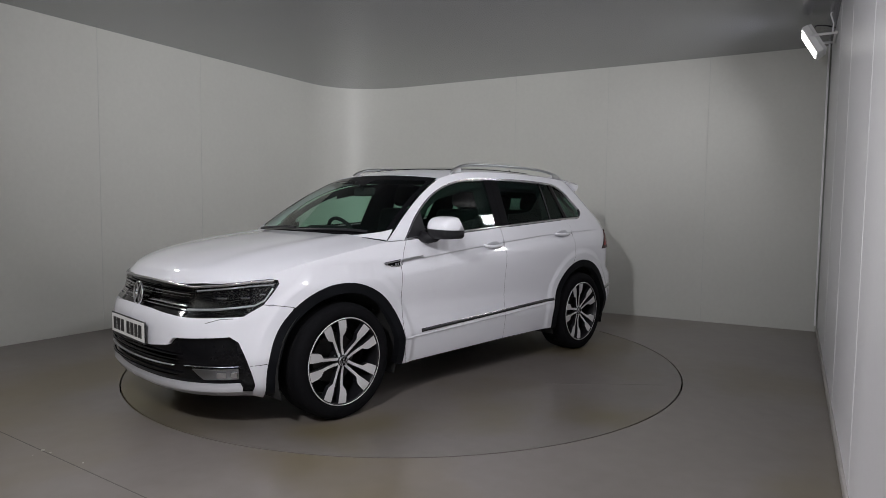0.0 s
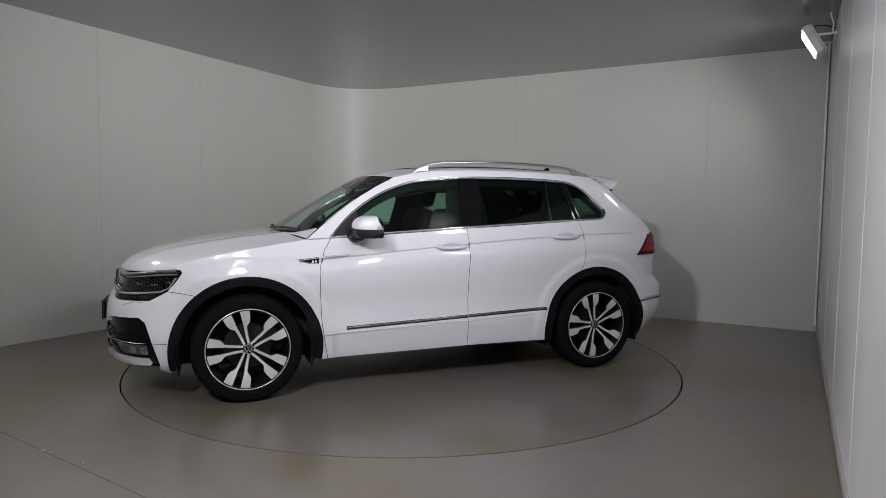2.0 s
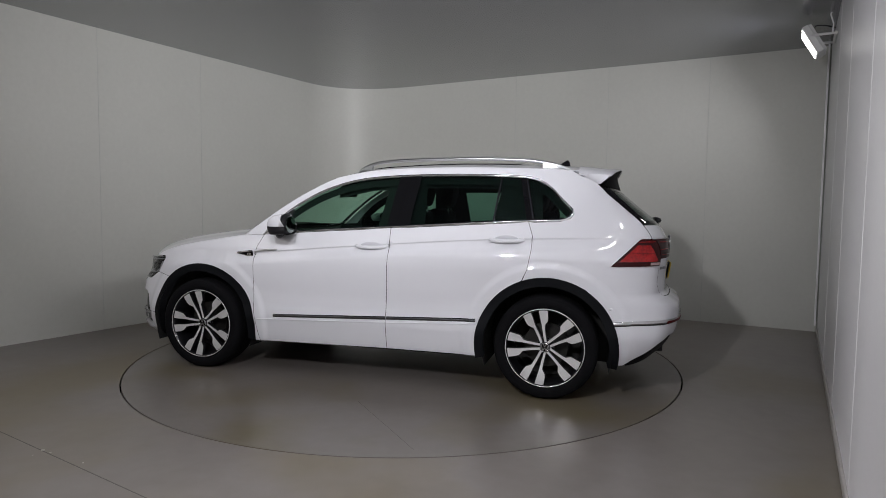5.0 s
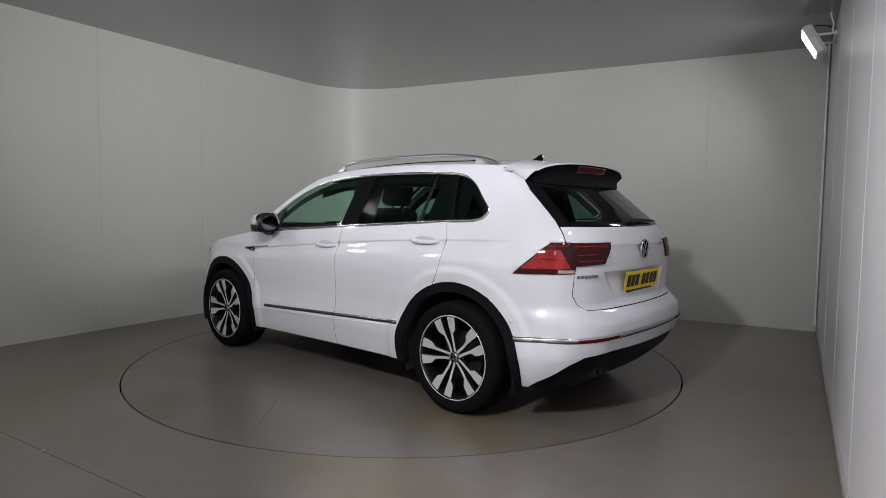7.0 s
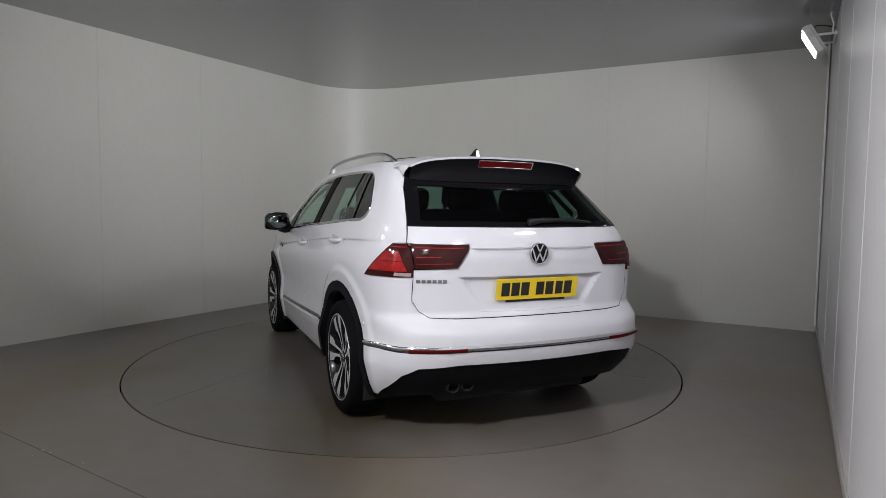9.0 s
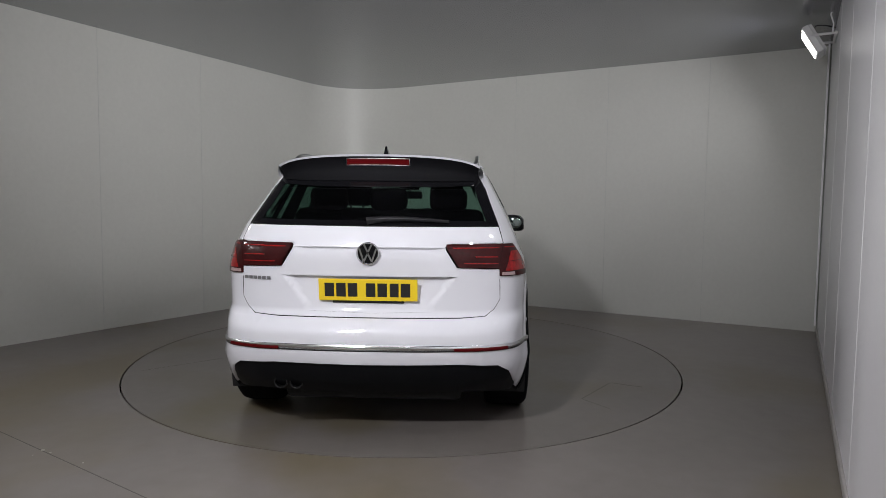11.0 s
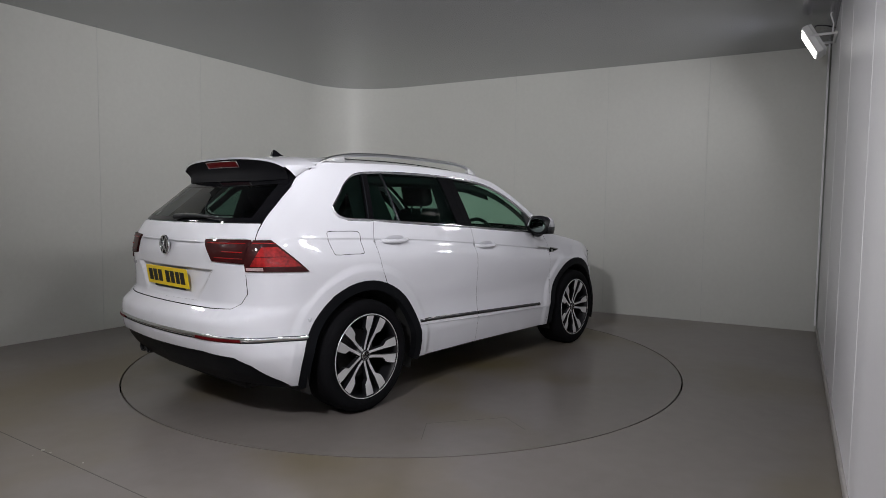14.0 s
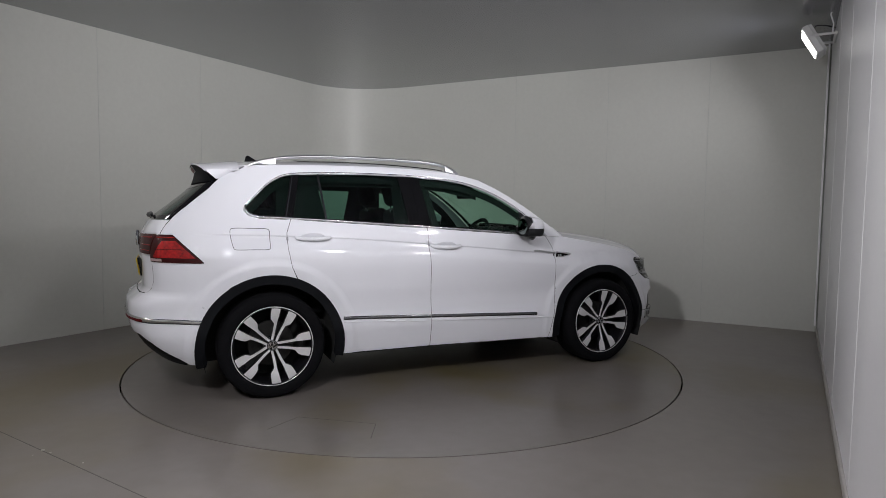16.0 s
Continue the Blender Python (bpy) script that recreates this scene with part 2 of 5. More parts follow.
# joint lines in the deck: an inspection hatch and one long cut
for a, b, w in (((-1.191, -1.275), (-0.791, -1.565), 0.004), ((-1.191, -1.275), (-1.395, -1.42), 0.003), ((-0.791, -1.565), (-0.885, -1.772), 0.004), ((-0.713, 2.01), (-0.111, 1.353), 0.003)):
    floor_cut("deck_joint", a, b, w, CUT, turntable)


# ---- the car's outer surfaces, in its own space: x forward, y to its left, z up ----
def spline(pts, mono=False):
    """A smooth curve through (t, value) pairs; mono keeps it from overshooting."""
    ts, vs = [p[0] for p in pts], [p[1] for p in pts]
    n = len(ts)
    sl = [(vs[i + 1] - vs[i]) / (ts[i + 1] - ts[i]) for i in range(n - 1)]
    ms = [sl[0]] + [0.0] * (n - 2) + [sl[-1]]
    for i in range(1, n - 1):
        if mono:
            a, b = sl[i - 1], sl[i]
            ms[i] = 0.0 if a * b <= 0 else 2 * a * b / (a + b)
        else:
            h0, h1 = ts[i] - ts[i - 1], ts[i + 1] - ts[i]
            ms[i] = (sl[i - 1] * h1 + sl[i] * h0) / (h0 + h1)

    def f(t):
        if t <= ts[0]:
            return vs[0] + ms[0] * (t - ts[0])
        if t >= ts[-1]:
            return vs[-1] + ms[-1] * (t - ts[-1])
        lo, hi = 0, n - 1
        while hi - lo > 1:
            k = (lo + hi) // 2
            if ts[k] <= t:
                lo = k
            else:
                hi = k
        h = ts[hi] - ts[lo]
        s = (t - ts[lo]) / h
        return ((1 + 2 * s) * (1 - s) ** 2 * vs[lo] + s * (1 - s) ** 2 * h * ms[lo]
                + s * s * (3 - 2 * s) * vs[hi] + s * s * (s - 1) * h * ms[hi])
    return f


def ease(t):
    t = min(1.0, max(0.0, t))
    return t * t * (3 - 2 * t)


# plan of the body at its widest, from the middle of the nose round the side to the middle of the tail
PLAN = [(2.245, 0.0), (2.236, 0.2), (2.208, 0.4), (2.145, 0.58), (2.035, 0.72), (1.90, 0.80), (1.72, 0.855), (1.40, 0.888), (1.0, 0.898),
        (0.4, 0.905), (-0.3, 0.910), (-0.9, 0.910), (-1.4, 0.902), (-1.72, 0.884), (-1.93, 0.845), (-2.065, 0.775), (-2.15, 0.63), (-2.195, 0.40),
        (-2.215, 0.18), (-2.22, 0.0)]
us = [0.0]
for (xa, ya), (xb, yb) in zip(PLAN, PLAN[1:]):
    us.append(us[-1] + math.hypot(xb - xa, yb - ya))
UEND = us[-1]
BX = spline([(u, p[0]) for u, p in zip(us, PLAN)])
BY = spline([(u, p[1]) for u, p in zip(us, PLAN)])
# how far each height stands in from the plan: at the side, at the nose, at the tail
INSET = spline([(0.18, 0.075), (0.25, 0.035), (0.30, 0.022), (0.40, 0.006), (0.44, 0.001), (0.48, 0.005), (0.55, 0.016), (0.62, 0.021), (0.72, 0.016), (0.85, 0.013),
                (0.935, 0.018), (1.0, 0.034), (1.08, 0.058), (1.20, 0.108), (1.35, 0.178), (1.47, 0.238), (1.54, 0.280), (1.62, 0.345)], True)
NOSE = spline([(0.16, -0.20), (0.22, -0.08), (0.28, -0.02), (0.36, 0.0), (0.53, 0.0), (0.60, -0.006), (0.66, -0.022), (0.70, -0.05), (0.75, -0.08),
               (0.85, -0.10), (0.92, -0.16), (1.1, -0.40)], True)
TAIL = spline([(0.18, 0.22), (0.25, 0.15), (0.35, 0.045), (0.45, -0.012), (0.52, -0.032), (0.60, -0.037), (0.645, -0.030), (0.67, -0.010), (0.705, 0.045), (0.735, 0.066), (0.80, 0.066), (0.95, 0.055),
               (1.04, 0.052), (1.10, 0.072), (1.18, 0.122), (1.30, 0.262), (1.467, 0.458), (1.56, 0.568)], True)
CREASE = spline([(-1.9, 1.100), (-0.98, 1.069), (0.08, 0.994), (1.0, 0.918), (1.4, 0.90)], True)
HUB = 1.341
HUBZ = 0.344


def shell(u, z):
    """The body's outer face at plan length u and height z."""
    bx, by = BX(u), BY(u)
    x = bx + ease((bx - 1.15) / 0.9) * NOSE(z) + max(0.0, (-bx - 0.95) / 1.27) * TAIL(z)
    inset = INSET(z)
    if abs(x) < 1.95:
        d = CREASE(x) - z
        fold = 0.008 * ease((d + 0.004) / 0.012) - 0.018 * ease((d - 0.006) / 0.09) + 0.010 * ease((d - 0.10) / 0.22)
        inset += fold * ease((1.95 - abs(x)) / 0.5)
        r = min(math.hypot(x - HUB, z - HUBZ), math.hypot(x + HUB, z - HUBZ))
        inset -= 0.013 * ease((0.59 - r) / 0.055)
    return x, by * (1 - inset / 0.905), z


def u_side(x, z):
    lo, hi = 0.25, UEND - 0.25
    for _ in range(40):
        k = (lo + hi) / 2
        if shell(k, z)[0] > x:
            lo = k
        else:
            hi = k
    return (lo + hi) / 2


def u_front(y, z):
    lo, hi = 0.0, 1.3
    for _ in range(40):
        k = (lo + hi) / 2
        if shell(k, z)[1] < y:
            lo = k
        else:
            hi = k
    return (lo + hi) / 2


def u_rear(y, z):
    lo, hi = UEND - 1.3, UEND
    for _ in range(40):
        k = (lo + hi) / 2
        if shell(k, z)[1] > y:
            lo = k
        else:
            hi = k
    return (lo + hi) / 2


def side_point(x, z):
    return shell(u_side(x, z), z)


# bonnet, windscreen and roof: a middle line and an edge line on the shell
HOODMID = [(1.10, 1.100), (1.40, 1.070), (1.62, 1.040), (1.84, 1.000), (2.00, 0.955), (2.095, 0.908), (2.148, 0.850)]
HOODEDGE = [(0.97, 1.058), (1.20, 1.022), (1.42, 0.985), (1.60, 0.948), (1.72, 0.915), (1.79, 0.890), (1.835, 0.866)]
GLASSMID = [(1.105, 1.090), (0.93, 1.205), (0.75, 1.320), (0.57, 1.428), (0.385, 1.532)]
GLASSEDGE = [(0.955, 1.065), (0.775, 1.212), (0.585, 1.345), (0.42, 1.440), (0.295, 1.500)]
ROOFMID = spline([(-1.80, 1.570), (-1.70, 1.584), (-1.40, 1.614), (-1.1, 1.630), (-0.7, 1.638), (-0.3, 1.628), (0.0, 1.606), (0.2, 1.578), (0.385, 1.532)])
ROOFEDGE = spline([(-1.80, 1.530), (-1.72, 1.540), (-1.3, 1.564), (-1.04, 1.573), (-0.5, 1.579), (-0.2, 1.570), (0.05, 1.552), (0.2, 1.522), (0.295, 1.500)])


def lines(pts):
    n = len(pts) - 1
    return spline([(i / n, p[0]) for i, p in enumerate(pts)]), spline([(i / n, p[1]) for i, p in enumerate(pts)])


HMX, HMZ = lines(HOODMID)
HEX, HEZ = lines(HOODEDGE)
GMX, GMZ = lines(GLASSMID)
GEX, GEZ = lines(GLASSEDGE)


def hood(a, w):
    ex, ey, ez = side_point(HEX(a), HEZ(a))
    k = abs(w)
    ridge = 0.010 * math.exp(-((k - 0.66) / 0.10) ** 2) * (1 - 0.5 * a)
    return HMX(a) + (ex - HMX(a)) * k ** 2.8, w * ey, ez + (HMZ(a) - ez) * (1 - k ** 2.8) + ridge


def windscreen(a, w):
    ex, ey, ez = side_point(GEX(a), GEZ(a))
    k = abs(w)
    return GMX(a) + (ex - GMX(a)) * k ** 2.1, w * ey, ez + (GMZ(a) - ez) * (1 - k ** 2.1)


def roof(a, w):
    k = abs(w)
    x0 = 0.385 - 0.09 * k ** 2.1
    x = x0 + (-1.80 - x0) * a
    ex, ey, ez = side_point(x, ROOFEDGE(x))
    return x, w * ey, ez + (ROOFMID(x) - ez) * (1 - k ** 2.6)


def sheet(name, surf, outline, mat, parent, sgn=1, off=0.0, thick=0.012, step=0.04, ref=None, whole=False, label="", gap=0.0, fill=True):
    """A curved panel: an outline in the surface's own two lengths, filled and laid on it, with a turned-in edge.
    whole: the outline is one half, and the other half is added across the middle line."""
    pts = [Vector(p) for p in outline]
    if gap:
        area = sum(a.x * b.y - b.x * a.y for a, b in zip(pts, pts[1:] + pts[:1]))
        sg = 1 if area > 0 else -1
        moved = []
        for i, p in enumerate(pts):
            d0, d1 = (p - pts[i - 1]).normalized(), (pts[(i + 1) % len(pts)] - p).normalized()
            nrm = Vector((-d0.y - d1.y, d0.x + d1.x))
            k = max(0.45, nrm.length / 2)
            nrm = nrm.normalized() * sg / k if nrm.length > 1e-6 else Vector((0, 0))
            q = p + nrm * gap
            if whole and (p.x < 1e-4 or p.x > UEND - 1e-4):
                q.x = p.x
            moved.append(q)
        pts = moved
    verts = list(pts)
    edges = [(i, (i + 1) % len(pts)) for i in range(len(pts))]
    lo = (min(p.x for p in pts), min(p.y for p in pts))
    hi = (max(p.x for p in pts), max(p.y for p in pts))
    for i in range(1, int((hi[0] - lo[0]) / step) + 1):
        for j in range(1, int((hi[1] - lo[1]) / step) + 1):
            x, y, ins = lo[0] + i * step, lo[1] + j * step, False
            near = False
            for a, b in zip(pts, pts[1:] + pts[:1]):
                if (a.y > y) != (b.y > y) and x < a.x + (y - a.y) / (b.y - a.y) * (b.x - a.x):
                    ins = not ins
                if abs(a.x - x) + abs(a.y - y) < 0.3 * step:
                    near = True
            if ins and surf is shell and y > 0.85:
                near = near or -0.115 < y - CREASE(max(-1.95, min(1.1, shell(x, y)[0]))) < 0.022
            if ins and surf is shell and y < 1.0:
                sx = shell(x, y)[0]
                near = near or 0.484 < min(math.hypot(sx - HUB, y - HUBZ), math.hypot(sx + HUB, y - HUBZ)) < 0.635
            if ins and not near:
                verts.append(Vector((x, y)))
    if surf is shell:
        for i in range(118):
            x = -1.92 + 0.025 * i
            for dz in (0.014, 0.008, 0.004, 0.0, -0.004, -0.008, -0.014, -0.03, -0.05, -0.075, -0.1):
                z = CREASE(x) + dz
                if not lo[1] < z < hi[1]:
                    continue
                u, ins = u_side(x, z), False
                for a, b in zip(pts, pts[1:] + pts[:1]):
                    if (a.y > z) != (b.y > z) and u < a.x + (z - a.y) / (b.y - a.y) * (b.x - a.x):
                        ins = not ins
                if ins:
                    verts.append(Vector((u, z)))
        for cx in (HUB, -HUB):
            for k in range(64):
                a = radians(-20 + 220 * k / 63)
                for rr in (0.495, 0.515, 0.535, 0.55, 0.565, 0.58, 0.595, 0.61, 0.628):
                    x, z = cx + rr * math.cos(a), HUBZ + rr * math.sin(a)
                    if abs(x) > 1.9 or not lo[1] < z < hi[1] or (z > 0.85 and -0.12 < z - CREASE(x) < 0.02):
                        continue
                    u, ins = u_side(x, z), False
                    for p, q in zip(pts, pts[1:] + pts[:1]):
                        if (p.y > z) != (q.y > z) and u < p.x + (z - p.y) / (q.y - p.y) * (q.x - p.x):
                            ins = not ins
                    if ins:
                        verts.append(Vector((u, z)))
    vs, _, fs, *_ = delaunay_2d_cdt(verts, edges, [], 1, 1e-6)
    h = 2e-3
    place, normal = [], []
    for p in vs:
        q = Vector(surf(p.x, p.y))
        du = Vector(surf(p.x + h, p.y)) - Vector(surf(p.x - h, p.y))
        dv = Vector(surf(p.x, p.y + h)) - Vector(surf(p.x, p.y - h))
        nn = du.cross(dv).normalized()
        r = ref(q) if ref else Vector((q.x - max(-1.2, min(1.2, q.x)), q.y, 0.0))
        if nn.dot(r) < 0:
            nn = -nn
        place.append(q + nn * off)
        normal.append(nn)
    faces = []
    for a, b, c in fs:
        n0 = (place[b] - place[a]).cross(place[c] - place[a])
        faces.append((a, b, c) if n0.dot(normal[a] + normal[b] + normal[c]) > 0 else (a, c, b))
    if thick:
        seen = {}
        for f in faces:
            for a, b in zip(f, f[1:] + f[:1]):
                seen[(a, b)] = seen.get((a, b), 0) + 1
        rim = {}
        for a, b in list(seen):
            if (b, a) in seen:
                continue
            if whole and abs(place[a].y) < 2e-3 and abs(place[b].y) < 2e-3:
                continue
            for k in (a, b):
                if k not in rim:
                    rim[k] = (len(place), len(place) + 1)
                    place.append(place[k].copy())
                    place.append(place[k] - normal[k] * thick)
                    normal.append(normal[k])
                    normal.append(normal[k])
            (a0, a1), (b0, b1) = rim[a], rim[b]
            faces.append((b0, a0, a1, b1))
    if whole:
        m = len(place)
        place += [Vector((p.x, -p.y, p.z)) for p in place]
        normal += [Vector((p.x, -p.y, p.z)) for p in normal]
        faces += [tuple(i + m for i in f[::-1]) for f in faces]
    elif sgn < 0:
        place = [Vector((p.x, -p.y, p.z)) for p in place]
        normal = [Vector((p.x, -p.y, p.z)) for p in normal]
        faces = [f[::-1] for f in faces]
    me = bpy.data.meshes.new(name)
    me.from_pydata(place, [], faces)
    for p in me.polygons:
        p.use_smooth = True
    me.normals_split_custom_set_from_vertices([n.normalized() for n in normal])
    me.materials.append(mat)
    ob = new(name, me)
    if parent:
        ob.parent = parent
    return tagged(ob, label)


UFIND = {"s": u_side, "f": u_front, "r": u_rear}


def trace(points, close=True, step=0.03):
    """Outline points (way, place, height) on the shell as (u, z): way s is by x along the side, f by y at the nose, r by y at the tail."""
    out = []
    pairs = list(zip(points, points[1:] + points[:1])) if close else list(zip(points, points[1:]))
    for (wa, a, za), (wb, b, zb) in pairs:
        n = max(1, int(math.ceil(math.hypot(b - a, zb - za) / step))) if wa == wb else 1
        if wa != wb:
            ua, ub = UFIND[wa](a, za), UFIND[wb](b, zb)
            n = max(1, int(math.ceil(math.hypot(ub - ua, zb - za) / step)))
            for i in range(n):
                s = i / n
                out.append((ua + (ub - ua) * s, za + (zb - za) * s))
        else:
            for i in range(n):
                s = i / n
                z = za + (zb - za) * s
                x = a + (b - a) * s
                if wa == "f" and x < 1e-6:
                    out.append((0.0, z))
                elif wa == "r" and x < 1e-6:
                    out.append((UEND, z))
                else:
                    out.append((UFIND[wa](x, z), z))
    if not close:
        w, a, z = points[-1]
        out.append((0.0 if w == "f" and a < 1e-6 else UEND if w == "r" and a < 1e-6 else UFIND[w](a, z), z))
    return out


def arch(cx, r, a0, a1, n=28):
    """Points of a wheel arch, side coordinates, by degrees from the front."""
    return [("s", cx + r * math.cos(radians(a0 + (a1 - a0) * i / n)), HUBZ + r * math.sin(radians(a0 + (a1 - a0) * i / n))) for i in range(n + 1)]


def smooth_line(points, n=8):
    """Side points drawn out into a smooth line."""
    m = len(points) - 1
    fx, fz = spline([(i, p[0]) for i, p in enumerate(points)]), spline([(i, p[1]) for i, p in enumerate(points)])
    return [("s", fx(i / n), fz(i / n)) for i in range(m * n + 1)]


def band(name, line, width, mat, parent, sgn=1, off=0.004, thick=0.006, whole=False, label="", side=0):
    """A narrow strip of that width along a (u, z) line on the shell, with a rounded face."""
    place, normal, faces = [], [], []
    n = len(line)
    prof = [(-0.5, -1.0), (-0.5, 0.0), (-0.28, 0.8), (0.0, 1.0), (0.28, 0.8), (0.5, 0.0), (0.5, -1.0)]
    for i, (u, z) in enumerate(line):
        p0, p1 = line[max(0, i - 1)], line[min(n - 1, i + 1)]
        d = Vector((p1[0] - p0[0], p1[1] - p0[1])).normalized()
        o = Vector((-d.y, d.x))
        for k, lift in prof:
            uu, zz = u + o.x * (k + side) * width, z + o.y * (k + side) * width
            q = Vector(shell(uu, zz))
            nn = shell_normal(uu, zz)
            place.append(q + nn * (off * max(lift, 0.0) - (thick if lift < 0 else 0.0)))
            tang = (Vector(shell(uu + o.x * 1e-3, zz + o.y * 1e-3)) - Vector(shell(uu - o.x * 1e-3, zz - o.y * 1e-3))).normalized()
            normal.append((nn + tang * k * 1.5).normalized())
    m = len(prof)
    for i in range(n - 1):
        for k in range(m - 1):
            f = (i * m + k, i * m + k + 1, (i + 1) * m + k + 1, (i + 1) * m + k)
            n0 = (place[f[1]] - place[f[0]]).cross(place[f[3]] - place[f[0]])
            faces.append(f if n0.dot(normal[f[0]] + normal[f[1]]) > 0 else f[::-1])
    faces.append(tuple(range(m)))
    faces.append(tuple((n - 1) * m + k for k in range(m)))
    if whole:
        c = len(place)
        place += [Vector((p.x, -p.y, p.z)) for p in place]
        normal += [Vector((p.x, -p.y, p.z)) for p in normal]
        faces += [tuple(i + c for i in f[::-1]) for f in faces]
    elif sgn < 0:
        place = [Vector((p.x, -p.y, p.z)) for p in place]
        normal = [Vector((p.x, -p.y, p.z)) for p in normal]
        faces = [f[::-1] for f in faces]
    me = bpy.data.meshes.new(name)
    me.from_pydata(place, [], faces)
    for p in me.polygons:
        p.use_smooth = True
    me.normals_split_custom_set_from_vertices(normal)
    me.materials.append(mat)
    ob = new(name, me)
    ob.parent = parent
    return tagged(ob, label)


def shell_normal(u, z, h=2e-3):
    du = Vector(shell(u + h, z)) - Vector(shell(u - h, z))
    dv = Vector(shell(u, z + h)) - Vector(shell(u, z - h))
    nn = du.cross(dv).normalized()
    q = Vector(shell(u, z))
    return nn if nn.dot(Vector((q.x - max(-1.2, min(1.2, q.x)), q.y, 0.0))) >= 0 else -nn


def on_shell(u, z, sgn=1, off=0.0):
    """A pose on the shell: its y axis points outward, z up the panel, x along it."""
    q, nn = Vector(shell(u, z)), shell_normal(u, z)
    q = q + nn * off
    if sgn < 0:
        q.y, nn.y = -q.y, -nn.y
    x = nn.cross(Vector((0, 0, 1))).normalized()
    zz = x.cross(nn)
    return Matrix(((x.x, nn.x, zz.x, q.x), (x.y, nn.y, zz.y, q.y), (x.z, nn.z, zz.z, q.z), (0, 0, 0, 1)))


# ---- the car ----
PAINT = material("white_pearl_paint", (0.67, 0.672, 0.715), 0.42, spec=0.2, vary=0.012, scale=3, fine=400, coat=1.0, coat_rough=0.015)
TRIM = material("black_arch_plastic", (0.006, 0.0065, 0.008), 0.5, spec=0.08, vary=0.12, scale=10, fine=220, bump=0.10)
FACEBLACK = material("spoiler_face_black", (0.004, 0.004, 0.005), 0.6, spec=0.05, vary=0.1, fine=80)
GLOSSBLACK = material("gloss_black", (0.005, 0.005, 0.006), 0.07, spec=0.2, vary=0.1, fine=80)
CHROME = material("chrome", (0.72, 0.73, 0.75), 0.12, metal=1.0, vary=0.03, fine=80)
SATIN = material("satin_silver", (0.60, 0.61, 0.63), 0.28, metal=1.0, vary=0.03, fine=80)
DARKCHROME = material("dark_chrome", (0.16, 0.165, 0.175), 0.20, metal=1.0, vary=0.05, fine=80)
# exhaust tip metal, set much darker than the chrome
TIPMETAL = material("dark_exhaust_metal", (0.06, 0.06, 0.063), 0.32, metal=0.9, vary=0.2, scale=20, fine=120)
RUBBER = material("tyre_rubber", (0.006, 0.006, 0.007), 0.8, spec=0.05, vary=0.18, scale=9, fine=90, bump=0.10)
ALLOY = material("machined_alloy", (0.70, 0.70, 0.71), 0.30, metal=0.45, vary=0.05, scale=14, fine=160)
ALLOYDARK = material("dark_painted_alloy", (0.010, 0.010, 0.012), 0.32, metal=0.2, vary=0.08, coat=0.25)
BRAKE = material("brake_steel", (0.022, 0.021, 0.020), 0.5, metal=0.5, vary=0.2, scale=16, fine=120)
LININGM = material("wheel_well_liner", (0.010, 0.010, 0.010), 0.9, vary=0.2)
CABIN = material("charcoal_cabin_trim", (0.011, 0.011, 0.012), 0.7, spec=0.2, vary=0.15, scale=8, fine=140, bump=0.08)
SEATM = material("black_seat_cloth", (0.007, 0.007, 0.008), 0.85, spec=0.12, vary=0.2, scale=10, fine=200, bump=0.12)
ROOFLINE = material("dark_headliner", (0.022, 0.022, 0.023), 0.85, vary=0.08, fine=120)
REDLENS = material("red_lamp_lens", (0.25, 0.002, 0.003), 0.5, vary=0.5, scale=14, fine=70, coat=1.0, coat_rough=0.01, spec=0.1)
DARKRED = material("smoked_red_lens", (0.030, 0.0008, 0.0012), 0.5, vary=0.2, scale=10, fine=60, coat=0.5, coat_rough=0.01, spec=0.1)
LETTER = material("bright_letter_metal", (0.22, 0.22, 0.23), 0.30, metal=0.45, vary=0.03, fine=80)
BRAKELENS = material("brake_lamp_lens", (0.085, 0.003, 0.004), 0.40, vary=0.1, fine=60, spec=0.1)
CLEARLENS = material("clear_ribbed_lens", (0.38, 0.27, 0.27), 0.30, vary=0.3, fine=160, coat=1.0)
MIRRORM = material("mirror_glass", (0.15, 0.18, 0.17), 0.02, metal=1.0)
PLATEY = material("yellow_plate", (0.78, 0.56, 0.02), 0.38, vary=0.03, fine=90)
PLATEW = material("white_plate", (0.70, 0.70, 0.68), 0.38, vary=0.03, fine=90)
INK = material("black_plate_ink", (0.012, 0.012, 0.012), 0.5)
GUIDE = material("pale_light_guide", (0.72, 0.72, 0.74), 0.25, metal=0.35, vary=0.05, fine=80)
LAMPIN = material("lamp_reflector", (0.55, 0.56, 0.58), 0.14, metal=1.0, vary=0.06, fine=50)
WINDOW = glass("green_tinted_window", (0.58, 0.82, 0.70))
PRIVACY = glass("dark_privacy_glass", (0.37, 0.56, 0.48))
REARGLASS = glass("dark_rear_glass", (0.22, 0.33, 0.29))
SCREEN = glass("windscreen_glass", (0.70, 0.88, 0.79))
COVER = glass("headlamp_cover", (0.66, 0.67, 0.68))

CAR_AT = Matrix.Translation((0.0626, 0.0444, 0.0))
car = new("car")
tagged(car, "white five-door SUV with black wheel arch trim standing on the turntable", "car")
UP = lambda q: Vector((0, 0, 1))
GAPW = 0.0020
DLO = [(0.815, 1.066), (0.66, 1.225), (0.46, 1.363), (0.255, 1.45), (0.05, 1.497), (-0.2, 1.518), (-0.49, 1.527), (-0.78, 1.527), (-1.04, 1.519), (-1.22, 1.500),
       (-1.335, 1.440), (-1.42, 1.357), (-1.500, 1.280)]
